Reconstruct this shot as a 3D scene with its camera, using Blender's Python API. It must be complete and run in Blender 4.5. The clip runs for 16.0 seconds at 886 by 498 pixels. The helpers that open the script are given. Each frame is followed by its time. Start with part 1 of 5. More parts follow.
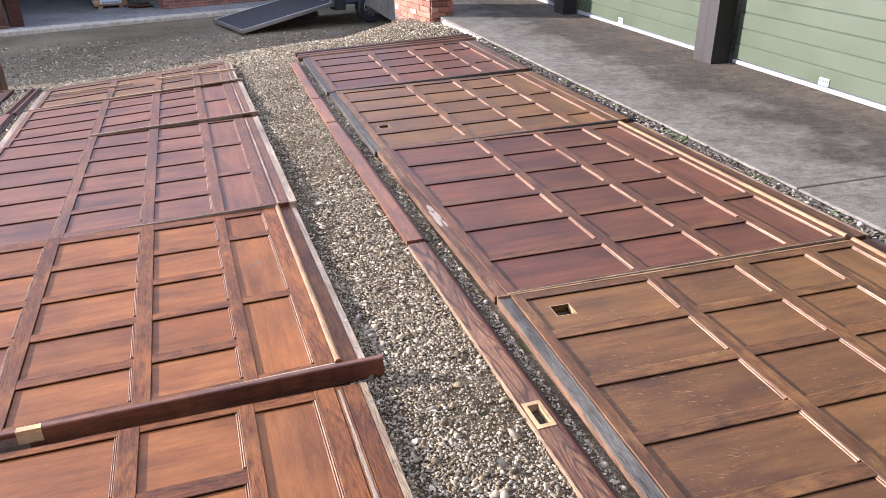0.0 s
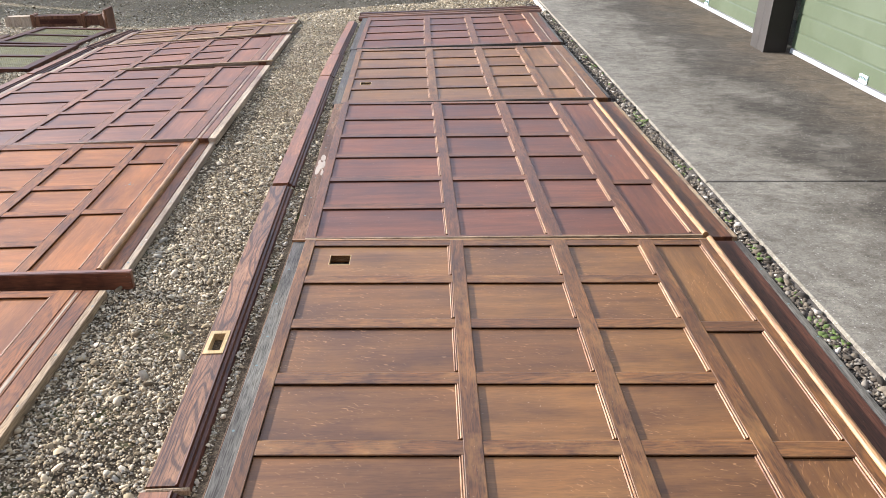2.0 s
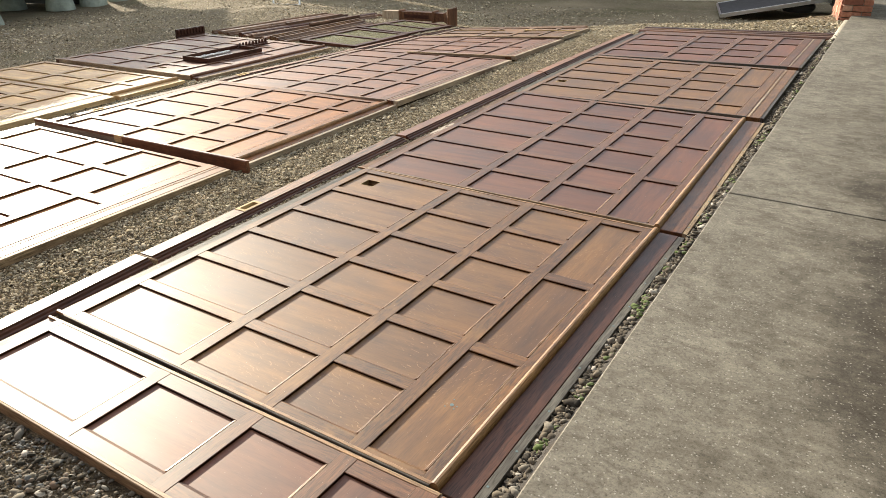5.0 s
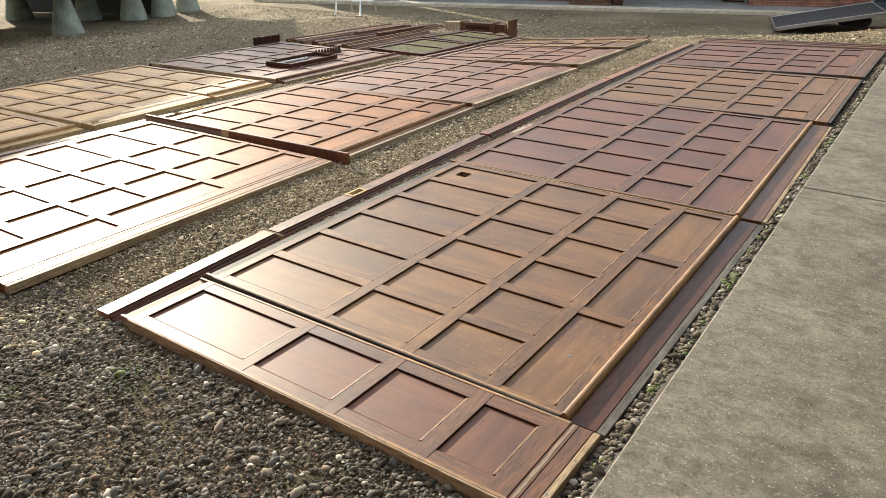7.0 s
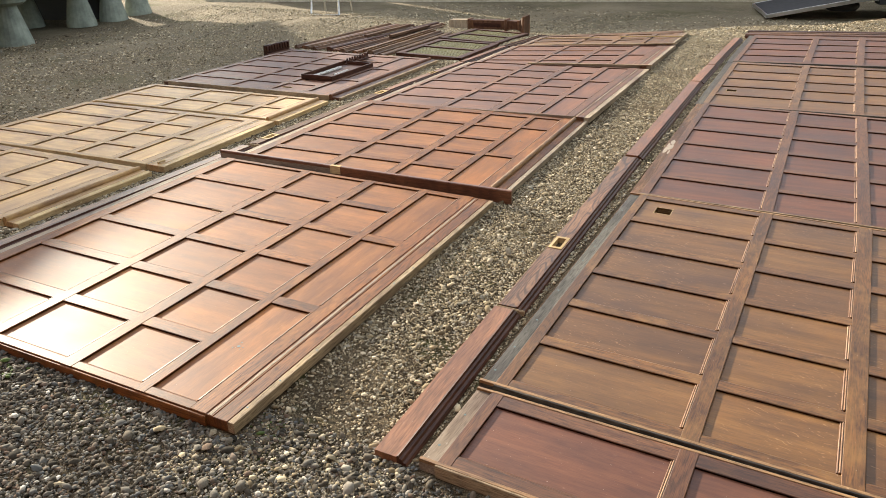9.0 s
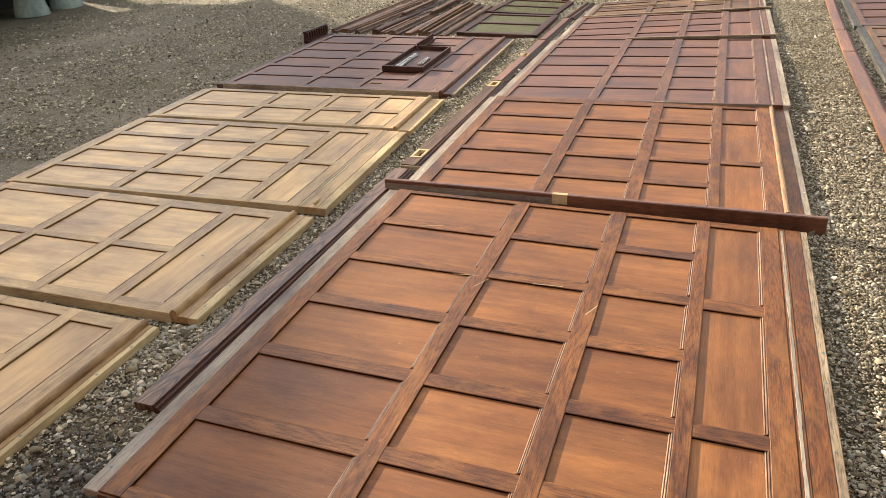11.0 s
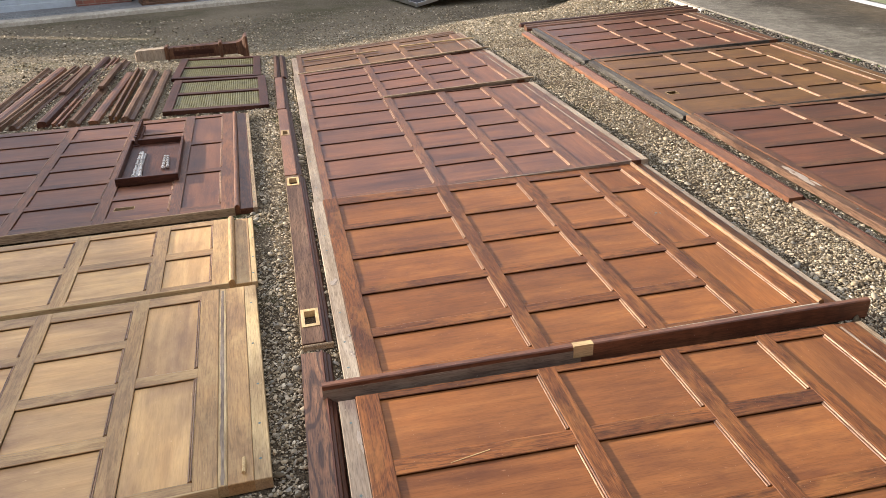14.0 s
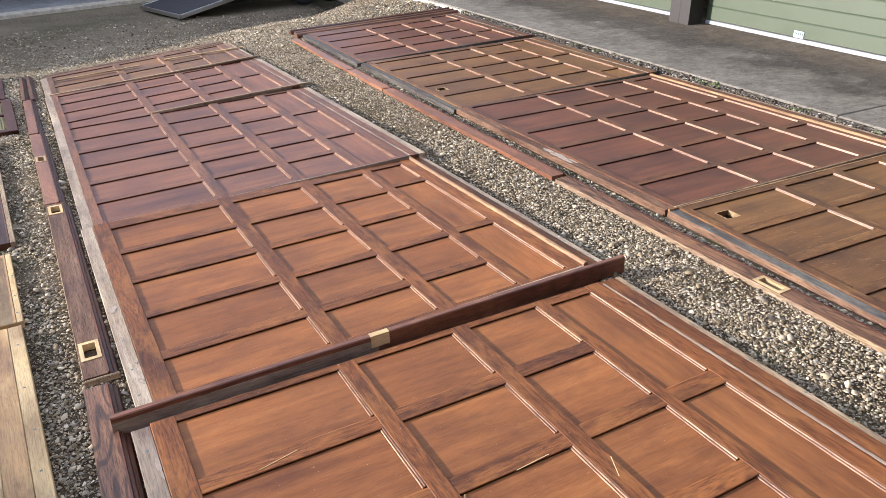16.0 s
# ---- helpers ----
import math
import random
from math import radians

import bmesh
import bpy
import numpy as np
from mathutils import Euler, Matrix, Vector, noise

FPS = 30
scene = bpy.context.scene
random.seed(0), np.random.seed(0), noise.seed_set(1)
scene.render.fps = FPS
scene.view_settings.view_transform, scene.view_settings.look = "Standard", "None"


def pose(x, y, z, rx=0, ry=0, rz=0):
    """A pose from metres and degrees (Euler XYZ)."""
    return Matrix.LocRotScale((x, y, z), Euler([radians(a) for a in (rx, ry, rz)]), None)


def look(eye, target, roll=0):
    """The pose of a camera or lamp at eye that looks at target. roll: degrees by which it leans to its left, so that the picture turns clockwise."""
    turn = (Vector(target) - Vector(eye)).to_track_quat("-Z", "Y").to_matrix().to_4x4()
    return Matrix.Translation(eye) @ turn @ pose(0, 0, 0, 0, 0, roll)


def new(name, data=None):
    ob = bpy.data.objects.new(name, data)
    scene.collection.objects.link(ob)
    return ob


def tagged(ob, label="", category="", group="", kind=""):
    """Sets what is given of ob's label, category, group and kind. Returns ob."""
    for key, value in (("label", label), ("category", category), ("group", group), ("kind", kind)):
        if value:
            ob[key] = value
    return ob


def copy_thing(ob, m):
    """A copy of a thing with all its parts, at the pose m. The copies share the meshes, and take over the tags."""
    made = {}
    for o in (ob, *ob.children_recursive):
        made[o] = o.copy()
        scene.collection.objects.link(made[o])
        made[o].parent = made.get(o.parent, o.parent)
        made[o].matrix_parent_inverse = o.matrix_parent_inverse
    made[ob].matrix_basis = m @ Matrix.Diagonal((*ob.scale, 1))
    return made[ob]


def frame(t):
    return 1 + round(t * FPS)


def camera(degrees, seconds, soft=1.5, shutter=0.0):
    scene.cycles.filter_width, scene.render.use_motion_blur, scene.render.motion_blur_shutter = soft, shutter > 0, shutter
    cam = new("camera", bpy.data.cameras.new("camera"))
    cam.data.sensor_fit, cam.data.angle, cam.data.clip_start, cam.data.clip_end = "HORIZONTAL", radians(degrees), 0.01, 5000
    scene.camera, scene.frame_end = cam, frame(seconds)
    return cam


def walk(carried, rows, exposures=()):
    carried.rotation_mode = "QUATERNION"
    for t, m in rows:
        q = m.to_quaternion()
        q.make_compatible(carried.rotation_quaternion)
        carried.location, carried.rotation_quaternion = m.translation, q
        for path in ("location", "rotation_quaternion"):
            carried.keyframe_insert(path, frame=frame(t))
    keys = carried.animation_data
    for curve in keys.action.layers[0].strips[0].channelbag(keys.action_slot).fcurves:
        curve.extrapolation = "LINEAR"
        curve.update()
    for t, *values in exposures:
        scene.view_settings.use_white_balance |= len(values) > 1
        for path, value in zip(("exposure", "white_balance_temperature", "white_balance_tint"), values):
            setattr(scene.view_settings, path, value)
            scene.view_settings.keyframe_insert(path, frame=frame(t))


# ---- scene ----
cam = camera(62.3, 16.0, 0.4)
PATH = [
    (0, (0.118, -0.06, 1.597), (0.646, 1.669, 0.743), -0.7),
    (0.5, (0.524, -0.078, 1.564), (0.997, 1.663, 0.7), -0.4),
    (1, (0.929, -0.131, 1.555), (1.319, 1.626, 0.684), 0.2),
    (1.5, (1.342, -0.262, 1.518), (1.588, 1.514, 0.631), 0.5),
    (2, (1.73, -0.41, 1.489), (1.788, 1.374, 0.587), 0.6),
    (2.5, (2.176, -0.458, 1.475), (2.014, 1.314, 0.563), 0.6),
    (3, (2.598, -0.562, 1.459), (2.223, 1.18, 0.551), 0.5),
    (3.2, (2.767, -0.596, 1.48), (2.312, 1.127, 0.574), 0.4),
    (5.3, (3.902, -0.864, 1.52), (2.91, 0.648, 0.664), -0.1),
    (5.5, (3.924, -0.908, 1.516), (2.91, 0.59, 0.663), -0.0),
    (6, (3.936, -1.092, 1.5), (2.881, 0.38, 0.651), -0.2),
    (6.5, (3.929, -1.26, 1.517), (2.872, 0.215, 0.675), -0.0),
    (7, (3.776, -1.311, 1.521), (2.736, 0.183, 0.692), -0.3),
    (7.5, (3.457, -1.357, 1.568), (2.448, 0.164, 0.75), -0.8),
    (8, (3.027, -1.442, 1.575), (2.069, 0.114, 0.76), -0.9),
    (8.5, (2.553, -1.437, 1.563), (1.652, 0.143, 0.731), -0.9),
    (9, (2.06, -1.405, 1.557), (1.203, 0.187, 0.703), -1.1),
    (9.5, (1.553, -1.402, 1.555), (0.744, 0.194, 0.662), -1.1),
    (10, (1.041, -1.344, 1.553), (0.275, 0.253, 0.624), -1.6),
    (10.2, (0.854, -1.303, 1.552), (0.099, 0.294, 0.614), -2.1),
    (12.3, (-0.969, -0.463, 1.524), (-1.328, 1.288, 0.626), -2.2),
    (12.5, (-1.088, -0.316, 1.537), (-1.372, 1.453, 0.648), -2.2),
    (13, (-1.351, -0.083, 1.552), (-1.422, 1.711, 0.671), -2.2),
    (13.5, (-1.483, 0.051, 1.567), (-1.343, 1.837, 0.679), -1.9),
    (14, (-1.497, 0.081, 1.573), (-1.18, 1.84, 0.675), -1.5),
    (14.5, (-1.467, 0.073, 1.568), (-1.006, 1.801, 0.673), -1.2),
    (15, (-1.449, 0.076, 1.564), (-0.869, 1.772, 0.676), -1.2),
    (15.5, (-1.45, 0.061, 1.562), (-0.752, 1.714, 0.678), -1.1),
    (16, (-1.46, 0.008, 1.555), (-0.637, 1.599, 0.665), -0.9),
]
walk(cam, [(t, look(eye, target, roll)) for t, eye, target, roll in PATH], [(0.0, 1.84, 6000.0, 22.0), (1.5, 1.92, 6100.0, 17.0), (3.0, 1.97, 6800.0, 8.0), (5.3, 1.6, 7500.0, 8.0), (7.0, 1.6, 7450.0, 8.0), (10.0, 1.68, 7400.0, 9.0), (13.0, 1.63, 7150.0, 13.0), (14.0, 1.56, 7050.0, 15.0), (15.0, 1.54, 6500.0, 17.0), (16.0, 1.56, 6200.0, 17.0)])

# ---- exposure, world, sun ----
SUN_AZ, SUN_EL = 157.0, 16.5     # degrees from +x towards +y, degrees above the ground
world = bpy.data.worlds.new("world")
scene.world = world
world.use_nodes = True
wn, wl = world.node_tree.nodes, world.node_tree.links
sky = wn.new("ShaderNodeTexSky")
sky.sky_type, sky.sun_disc = "NISHITA", False
sky.sun_elevation, sky.sun_rotation = radians(SUN_EL), radians(90 - SUN_AZ)
sky.air_density, sky.dust_density, sky.ozone_density = 1.0, 0.4, 1.0
veil = wn.new("ShaderNodeMix")     # thin high cloud over the clear sky
veil.data_type, veil.blend_type = "RGBA", "ADD"
veil.inputs[0].default_value = 1.0
veil.inputs[7].default_value = (2.2, 2.12, 1.96, 1)
haze = wn.new("ShaderNodeMix")     # the haze takes the yellow out of the low sky
haze.data_type, haze.blend_type = "RGBA", "MULTIPLY"
haze.inputs[0].default_value = 1.0
haze.inputs[7].default_value = (0.92, 0.97, 1.04, 1)
wl.new(sky.outputs[0], haze.inputs[6])
wl.new(haze.outputs[2], veil.inputs[6])
wl.new(veil.outputs[2], wn["Background"].inputs[0])
wn["Background"].inputs[1].default_value = 0.14
sun = new("sun", bpy.data.lights.new("sun", "SUN"))
sun.data.energy, sun.data.angle, sun.data.color = 4.6, radians(1.0), (1.0, 0.935, 0.85)
sun_dir = Vector((math.cos(radians(SUN_AZ)) * math.cos(radians(SUN_EL)), math.sin(radians(SUN_AZ)) * math.cos(radians(SUN_EL)), math.sin(radians(SUN_EL))))
sun.matrix_world = sun_dir.to_track_quat("Z", "Y").to_matrix().to_4x4()


# ---- materials ----
def nodes_of(name):
    m = bpy.data.materials.new(name)
    m.use_nodes = True
    t = m.node_tree
    return m, t, t.nodes["Principled BSDF"]


def add(t, kind, **values):
    n = t.nodes.new(kind)
    for key, value in values.items():
        if key in n.inputs:
            n.inputs[key].default_value = value
    return n


def ramp(t, src, stops):
    n = t.nodes.new("ShaderNodeValToRGB")
    el = n.color_ramp.elements
    while len(el) < len(stops):
        el.new(0.5)
    for e, (p, c) in zip(el, stops):
        e.position, e.color = p, (*c, 1) if len(c) == 3 else (c[0], c[0], c[0], 1)
    t.links.new(src, n.inputs[0])
    return n.outputs[0]


def mix(t, fac, a, b, how="MIX"):
    n = t.nodes.new("ShaderNodeMix")
    n.data_type, n.blend_type = "RGBA", how
    for sock, v in ((n.inputs[0], fac), (n.inputs[6], a), (n.inputs[7], b)):
        if isinstance(v, (int, float)):
            sock.default_value = v
        elif isinstance(v, tuple):
            sock.default_value = (*v, 1)
        else:
            t.links.new(v, sock)
    return n.outputs[2]


def coords(t, scale=(1, 1, 1), shift=True):
    """Object coordinates, moved by a random step for each object."""
    tc = t.nodes.new("ShaderNodeTexCoord")
    mp = t.nodes.new("ShaderNodeMapping")
    mp.inputs["Scale"].default_value = scale
    src = tc.outputs["Object"]
    if shift:
        oi = t.nodes.new("ShaderNodeObjectInfo")
        k = t.nodes.new("ShaderNodeVectorMath")
        k.operation = "SCALE"
        k.inputs[0].default_value = (37.0, 91.0, 53.0)
        t.links.new(oi.outputs["Random"], k.inputs["Scale"])
        s = t.nodes.new("ShaderNodeVectorMath")
        t.links.new(src, s.inputs[0])
        t.links.new(k.outputs[0], s.inputs[1])
        src = s.outputs[0]
    t.links.new(src, mp.inputs["Vector"])
    return mp.outputs[0]


def bump(t, bsdf, height, strength, distance):
    b = add(t, "ShaderNodeBump", Strength=strength, Distance=distance)
    t.links.new(height, b.inputs["Height"])
    t.links.new(b.outputs[0], bsdf.inputs["Normal"])


def wood(name, dark, mid, light, rough=0.6, grain=0.8, vary=0.5, fleck=0.0, worn=0.3, figure=0.0, coat=0.55, gild=0.0, tone=0.62):
    """Varnished boards: the grain runs along each piece's own x."""
    m, t, p = nodes_of(name)
    dark, mid, light = (tuple(tone * c for c in k) for k in (dark, mid, light))
    long = coords(t, (1.6, 20, 20))
    wide = add(t, "ShaderNodeTexNoise", Scale=1.0, Detail=5.0, Roughness=0.6, Distortion=0.8)
    t.links.new(long, wide.inputs["Vector"])
    fine = add(t, "ShaderNodeTexNoise", Scale=1.0, Detail=4.0, Roughness=0.7)
    t.links.new(coords(t, (9, 110, 110)), fine.inputs["Vector"])
    pores = add(t, "ShaderNodeTexNoise", Scale=1.0, Detail=2.0, Roughness=0.6)
    t.links.new(coords(t, (22, 300, 300)), pores.inputs["Vector"])
    base = ramp(t, wide.outputs[0], [(0.22, dark), (0.5, mid), (0.8, light)])
    base = mix(t, 0.85 * grain, base, ramp(t, fine.outputs[0], [(0.32, (0.5, 0.48, 0.47)), (0.5, (0.95, 0.95, 0.95)), (0.68, (1.25, 1.22, 1.18))]), "MULTIPLY")
    base = mix(t, 0.8 * grain, base, ramp(t, pores.outputs[0], [(0.36, (0.3, 0.27, 0.25)), (0.48, (1, 1, 1)), (0.66, (1.3, 1.3, 1.3))]), "MULTIPLY")
    if figure:
        # cathedral figure: growth rings drawn out along the board
        ring = add(t, "ShaderNodeTexNoise", Scale=1.0, Detail=1.0, Roughness=0.4)
        t.links.new(coords(t, (1.7, 11, 7)), ring.inputs["Vector"])
        k = t.nodes.new("ShaderNodeMath")
        k.operation = "MULTIPLY"
        k.inputs[1].default_value = 75.0
        t.links.new(ring.outputs[0], k.inputs[0])
        w = t.nodes.new("ShaderNodeMath")
        w.operation = "SINE"
        t.links.new(k.outputs[0], w.inputs[0])
        base = mix(t, figure, base, ramp(t, w.outputs[0], [(0.0, (1.15, 1.12, 1.1)), (0.45, (0.85, 0.8, 0.78)), (0.8, (0.22, 0.17, 0.15))]), "MULTIPLY")
    blot = add(t, "ShaderNodeTexNoise", Scale=4.0, Detail=5.0, Roughness=0.6)
    t.links.new(coords(t, (0.6, 1.2, 1)), blot.inputs["Vector"])
    base = mix(t, 0.8, base, ramp(t, blot.outputs[0], [(0.32, (0.52, 0.46, 0.5)), (0.5, (0.95, 0.95, 0.95)), (0.68, (1.25, 1.22, 1.15))]), "MULTIPLY")
    # soft cloudy tone of old varnish, a hand's width across
    cloud = add(t, "ShaderNodeTexNoise", Scale=1.0, Detail=3.0, Roughness=0.55, Distortion=0.6)
    t.links.new(coords(t, (2.2, 13.0, 6.0)), cloud.inputs["Vector"])
    base = mix(t, 0.34, base, ramp(t, cloud.outputs[0], [(0.34, (0.58, 0.5, 0.46)), (0.5, (0.98, 0.97, 0.95)), (0.66, (1.28, 1.3, 1.22))]), "MULTIPLY")
    oi = t.nodes.new("ShaderNodeObjectInfo")
    tone = ramp(t, oi.outputs["Random"], [(0.0, (1 - vary * 0.5, 1 - vary * 0.62, 1 - vary * 0.62)), (0.5, (1, 1, 1)), (1.0, (1 + vary * 0.35, 1 + vary * 0.3, 1 + vary * 0.2))])
    base = mix(t, 1.0, base, tone, "MULTIPLY")
    if gild:
        # varnish rubbed through to golden wood in patches
        rub = add(t, "ShaderNodeTexNoise", Scale=5.0, Detail=5.0, Roughness=0.7)
        t.links.new(coords(t, (0.8, 1.6, 1)), rub.inputs["Vector"])
        base = mix(t, ramp(t, rub.outputs[0], [(0.5, (0,)), (0.66, (gild,))]), base, tuple(min(1, c * k) for c, k in zip(light, (1.5, 1.6, 1.5))))
    if fleck:
        # curly ray figure: short bowed dashes in patches
        w = add(t, "ShaderNodeTexWave", Scale=1.0, Distortion=6.0, Detail=2.0)
        w.inputs["Detail Scale"].default_value = 1.5
        w.bands_direction = "DIAGONAL"
        t.links.new(coords(t, (16, 34, 9)), w.inputs["Vector"])
        dash = add(t, "ShaderNodeTexNoise", Scale=1.0, Detail=2.0)
        t.links.new(coords(t, (26, 70, 40)), dash.inputs["Vector"])
        patch = add(t, "ShaderNodeTexNoise", Scale=3.2, Detail=2.0)
        t.links.new(coords(t), patch.inputs["Vector"])
        where = mix(t, 1.0, ramp(t, w.outputs[0], [(0.90, (0,)), (0.97, (1,))]), ramp(t, dash.outputs[0], [(0.55, (0,)), (0.64, (1,))]), "MULTIPLY")
        where = mix(t, 1.0, where, ramp(t, patch.outputs[0], [(0.47, (0,)), (0.58, (fleck,))]), "MULTIPLY")
        base = mix(t, where, base, tuple(min(1, c * 1.9 + 0.04) for c in light))
    scuff = add(t, "ShaderNodeTexNoise", Scale=60.0, Detail=3.0)
    t.links.new(coords(t, (0.5, 1, 1)), scuff.inputs["Vector"])
    base = mix(t, ramp(t, scuff.outputs[0], [(0.70, (0,)), (0.78, (worn,))]), base, tuple(min(1, c * 1.4 + 0.06) for c in light))
    chips = add(t, "ShaderNodeTexNoise", Scale=170.0, Detail=2.0)
    t.links.new(coords(t), chips.inputs["Vector"])
    base = mix(t, ramp(t, chips.outputs[0], [(0.745, (0,)), (0.78, (0.5,))]), base, (0.5, 0.42, 0.33))
    t.links.new(base, p.inputs["Base Color"])
    r = ramp(t, blot.outputs[0], [(0.3, (rough - 0.05,)), (0.7, (rough + 0.1,))])
    t.links.new(r, p.inputs["Roughness"])
    p.inputs["Coat Weight"].default_value = coat
    p.inputs["Specular IOR Level"].default_value = 0.1
    p.inputs["Coat Roughness"].default_value = 0.50
    bump(t, p, fine.outputs[0], 0.10 * grain, 0.002)
    return m


def plain(name, colour, rough=0.6, metal=0.0, spread=0.18, scale=9.0, relief=0.1):
    m, t, p = nodes_of(name)
    n = add(t, "ShaderNodeTexNoise", Scale=scale, Detail=6.0, Roughness=0.65)
    t.links.new(coords(t), n.inputs["Vector"])
    lo, hi = tuple(c * (1 - spread) for c in colour), tuple(min(1, c * (1 + spread)) for c in colour)
    t.links.new(ramp(t, n.outputs[0], [(0.3, lo), (0.7, hi)]), p.inputs["Base Color"])
    t.links.new(ramp(t, n.outputs[0], [(0.3, (max(0.05, rough - 0.08),)), (0.7, (min(1, rough + 0.08),))]), p.inputs["Roughness"])
    p.inputs["Metallic"].default_value = metal
    f = add(t, "ShaderNodeTexNoise", Scale=scale * 9, Detail=3.0)
    t.links.new(coords(t), f.inputs["Vector"])
    bump(t, p, f.outputs[0], relief, 0.004)
    return m


def gravel_ground():
    m, t, p = nodes_of("gravel_ground")
    at = coords(t, shift=False)
    v = add(t, "ShaderNodeTexVoronoi", Scale=75.0)
    t.links.new(at, v.inputs["Vector"])
    v2 = add(t, "ShaderNodeTexVoronoi", Scale=170.0)
    t.links.new(at, v2.inputs["Vector"])
    big = add(t, "ShaderNodeTexNoise", Scale=0.55, Detail=5.0, Roughness=0.6)
    t.links.new(at, big.inputs["Vector"])
    sep = t.nodes.new("ShaderNodeSeparateColor")
    t.links.new(v.outputs["Color"], sep.inputs[0])
    stone = ramp(t, sep.outputs[0], [(0.0, (0.07, 0.055, 0.038)), (0.45, (0.17, 0.135, 0.09)), (0.8, (0.26, 0.215, 0.145)), (0.97, (0.45, 0.40, 0.33))])
    earth = ramp(t, big.outputs[0], [(0.35, (0.11, 0.089, 0.06)), (0.65, (0.235, 0.193, 0.132))])
    col = mix(t, ramp(t, v.outputs["Distance"], [(0.25, (0.85,)), (0.6, (0.1,))]), earth, stone)
    patch = ramp(t, big.outputs[0], [(0.42, (0,)), (0.6, (0.55,))])
    col = mix(t, patch, col, earth)
    moss = add(t, "ShaderNodeTexNoise", Scale=0.9, Detail=6.0, Roughness=0.7)
    t.links.new(coords(t, (1, 1, 1), False), moss.inputs["Vector"])
    col = mix(t, ramp(t, moss.outputs[0], [(0.5, (0,)), (0.68, (0.6,))]), col, (0.075, 0.075, 0.03))
    t.links.new(col, p.inputs["Base Color"])
    p.inputs["Roughness"].default_value = 1.0
    p.inputs["Specular IOR Level"].default_value = 0.1
    hgt = mix(t, 0.4, ramp(t, v.outputs["Distance"], [(0.0, (1,)), (0.6, (0,))]), ramp(t, v2.outputs["Distance"], [(0.0, (1,)), (0.6, (0,))]))
    bump(t, p, hgt, 1.0, 0.012)
    return m


def earth_bed():
    """Gritty brown earth with moss, seen between the stones; darkened to paint in the gaps' shade."""
    m, t, p = nodes_of("gravel_bed")
    at = coords(t, shift=False)
    big = add(t, "ShaderNodeTexNoise", Scale=3.0, Detail=6.0, Roughness=0.65)
    t.links.new(at, big.inputs["Vector"])
    col = ramp(t, big.outputs[0], [(0.34, (0.036, 0.028, 0.018)), (0.52, (0.080, 0.062, 0.040)), (0.68, (0.14, 0.110, 0.072))])
    grit = add(t, "ShaderNodeTexVoronoi", Scale=260.0)
    t.links.new(at, grit.inputs["Vector"])
    sep = t.nodes.new("ShaderNodeSeparateColor")
    t.links.new(grit.outputs["Color"], sep.inputs[0])
    col = mix(t, 0.8, col, ramp(t, sep.outputs[0], [(0.0, (0.45, 0.42, 0.4)), (0.6, (1, 1, 1)), (1.0, (2.2, 2.1, 2.0))]), "MULTIPLY")
    moss = add(t, "ShaderNodeTexNoise", Scale=2.2, Detail=7.0, Roughness=0.7)
    t.links.new(coords(t, (1, 1, 1), False), moss.inputs["Vector"])
    col = mix(t, ramp(t, moss.outputs[0], [(0.54, (0,)), (0.64, (0.7,))]), col, (0.045, 0.052, 0.016))
    t.links.new(col, p.inputs["Base Color"])
    p.inputs["Roughness"].default_value = 1.0
    p.inputs["Specular IOR Level"].default_value = 0.1
    bump(t, p, grit.outputs["Distance"], -0.8, 0.006)
    return m


def stone_mat(name, stops):
    m, t, p = nodes_of(name)
    g = t.nodes.new("ShaderNodeNewGeometry")
    c = ramp(t, g.outputs["Random Per Island"], stops)
    n = add(t, "ShaderNodeTexNoise", Scale=90.0, Detail=3.0)
    t.links.new(coords(t, shift=False), n.inputs["Vector"])
    c = mix(t, 0.5, c, ramp(t, n.outputs[0], [(0.3, (0.6, 0.58, 0.55)), (0.7, (1.15, 1.15, 1.15))]), "MULTIPLY")
    t.links.new(c, p.inputs["Base Color"])
    p.inputs["Roughness"].default_value = 1.0
    p.inputs["Specular IOR Level"].default_value = 0.1
    return m


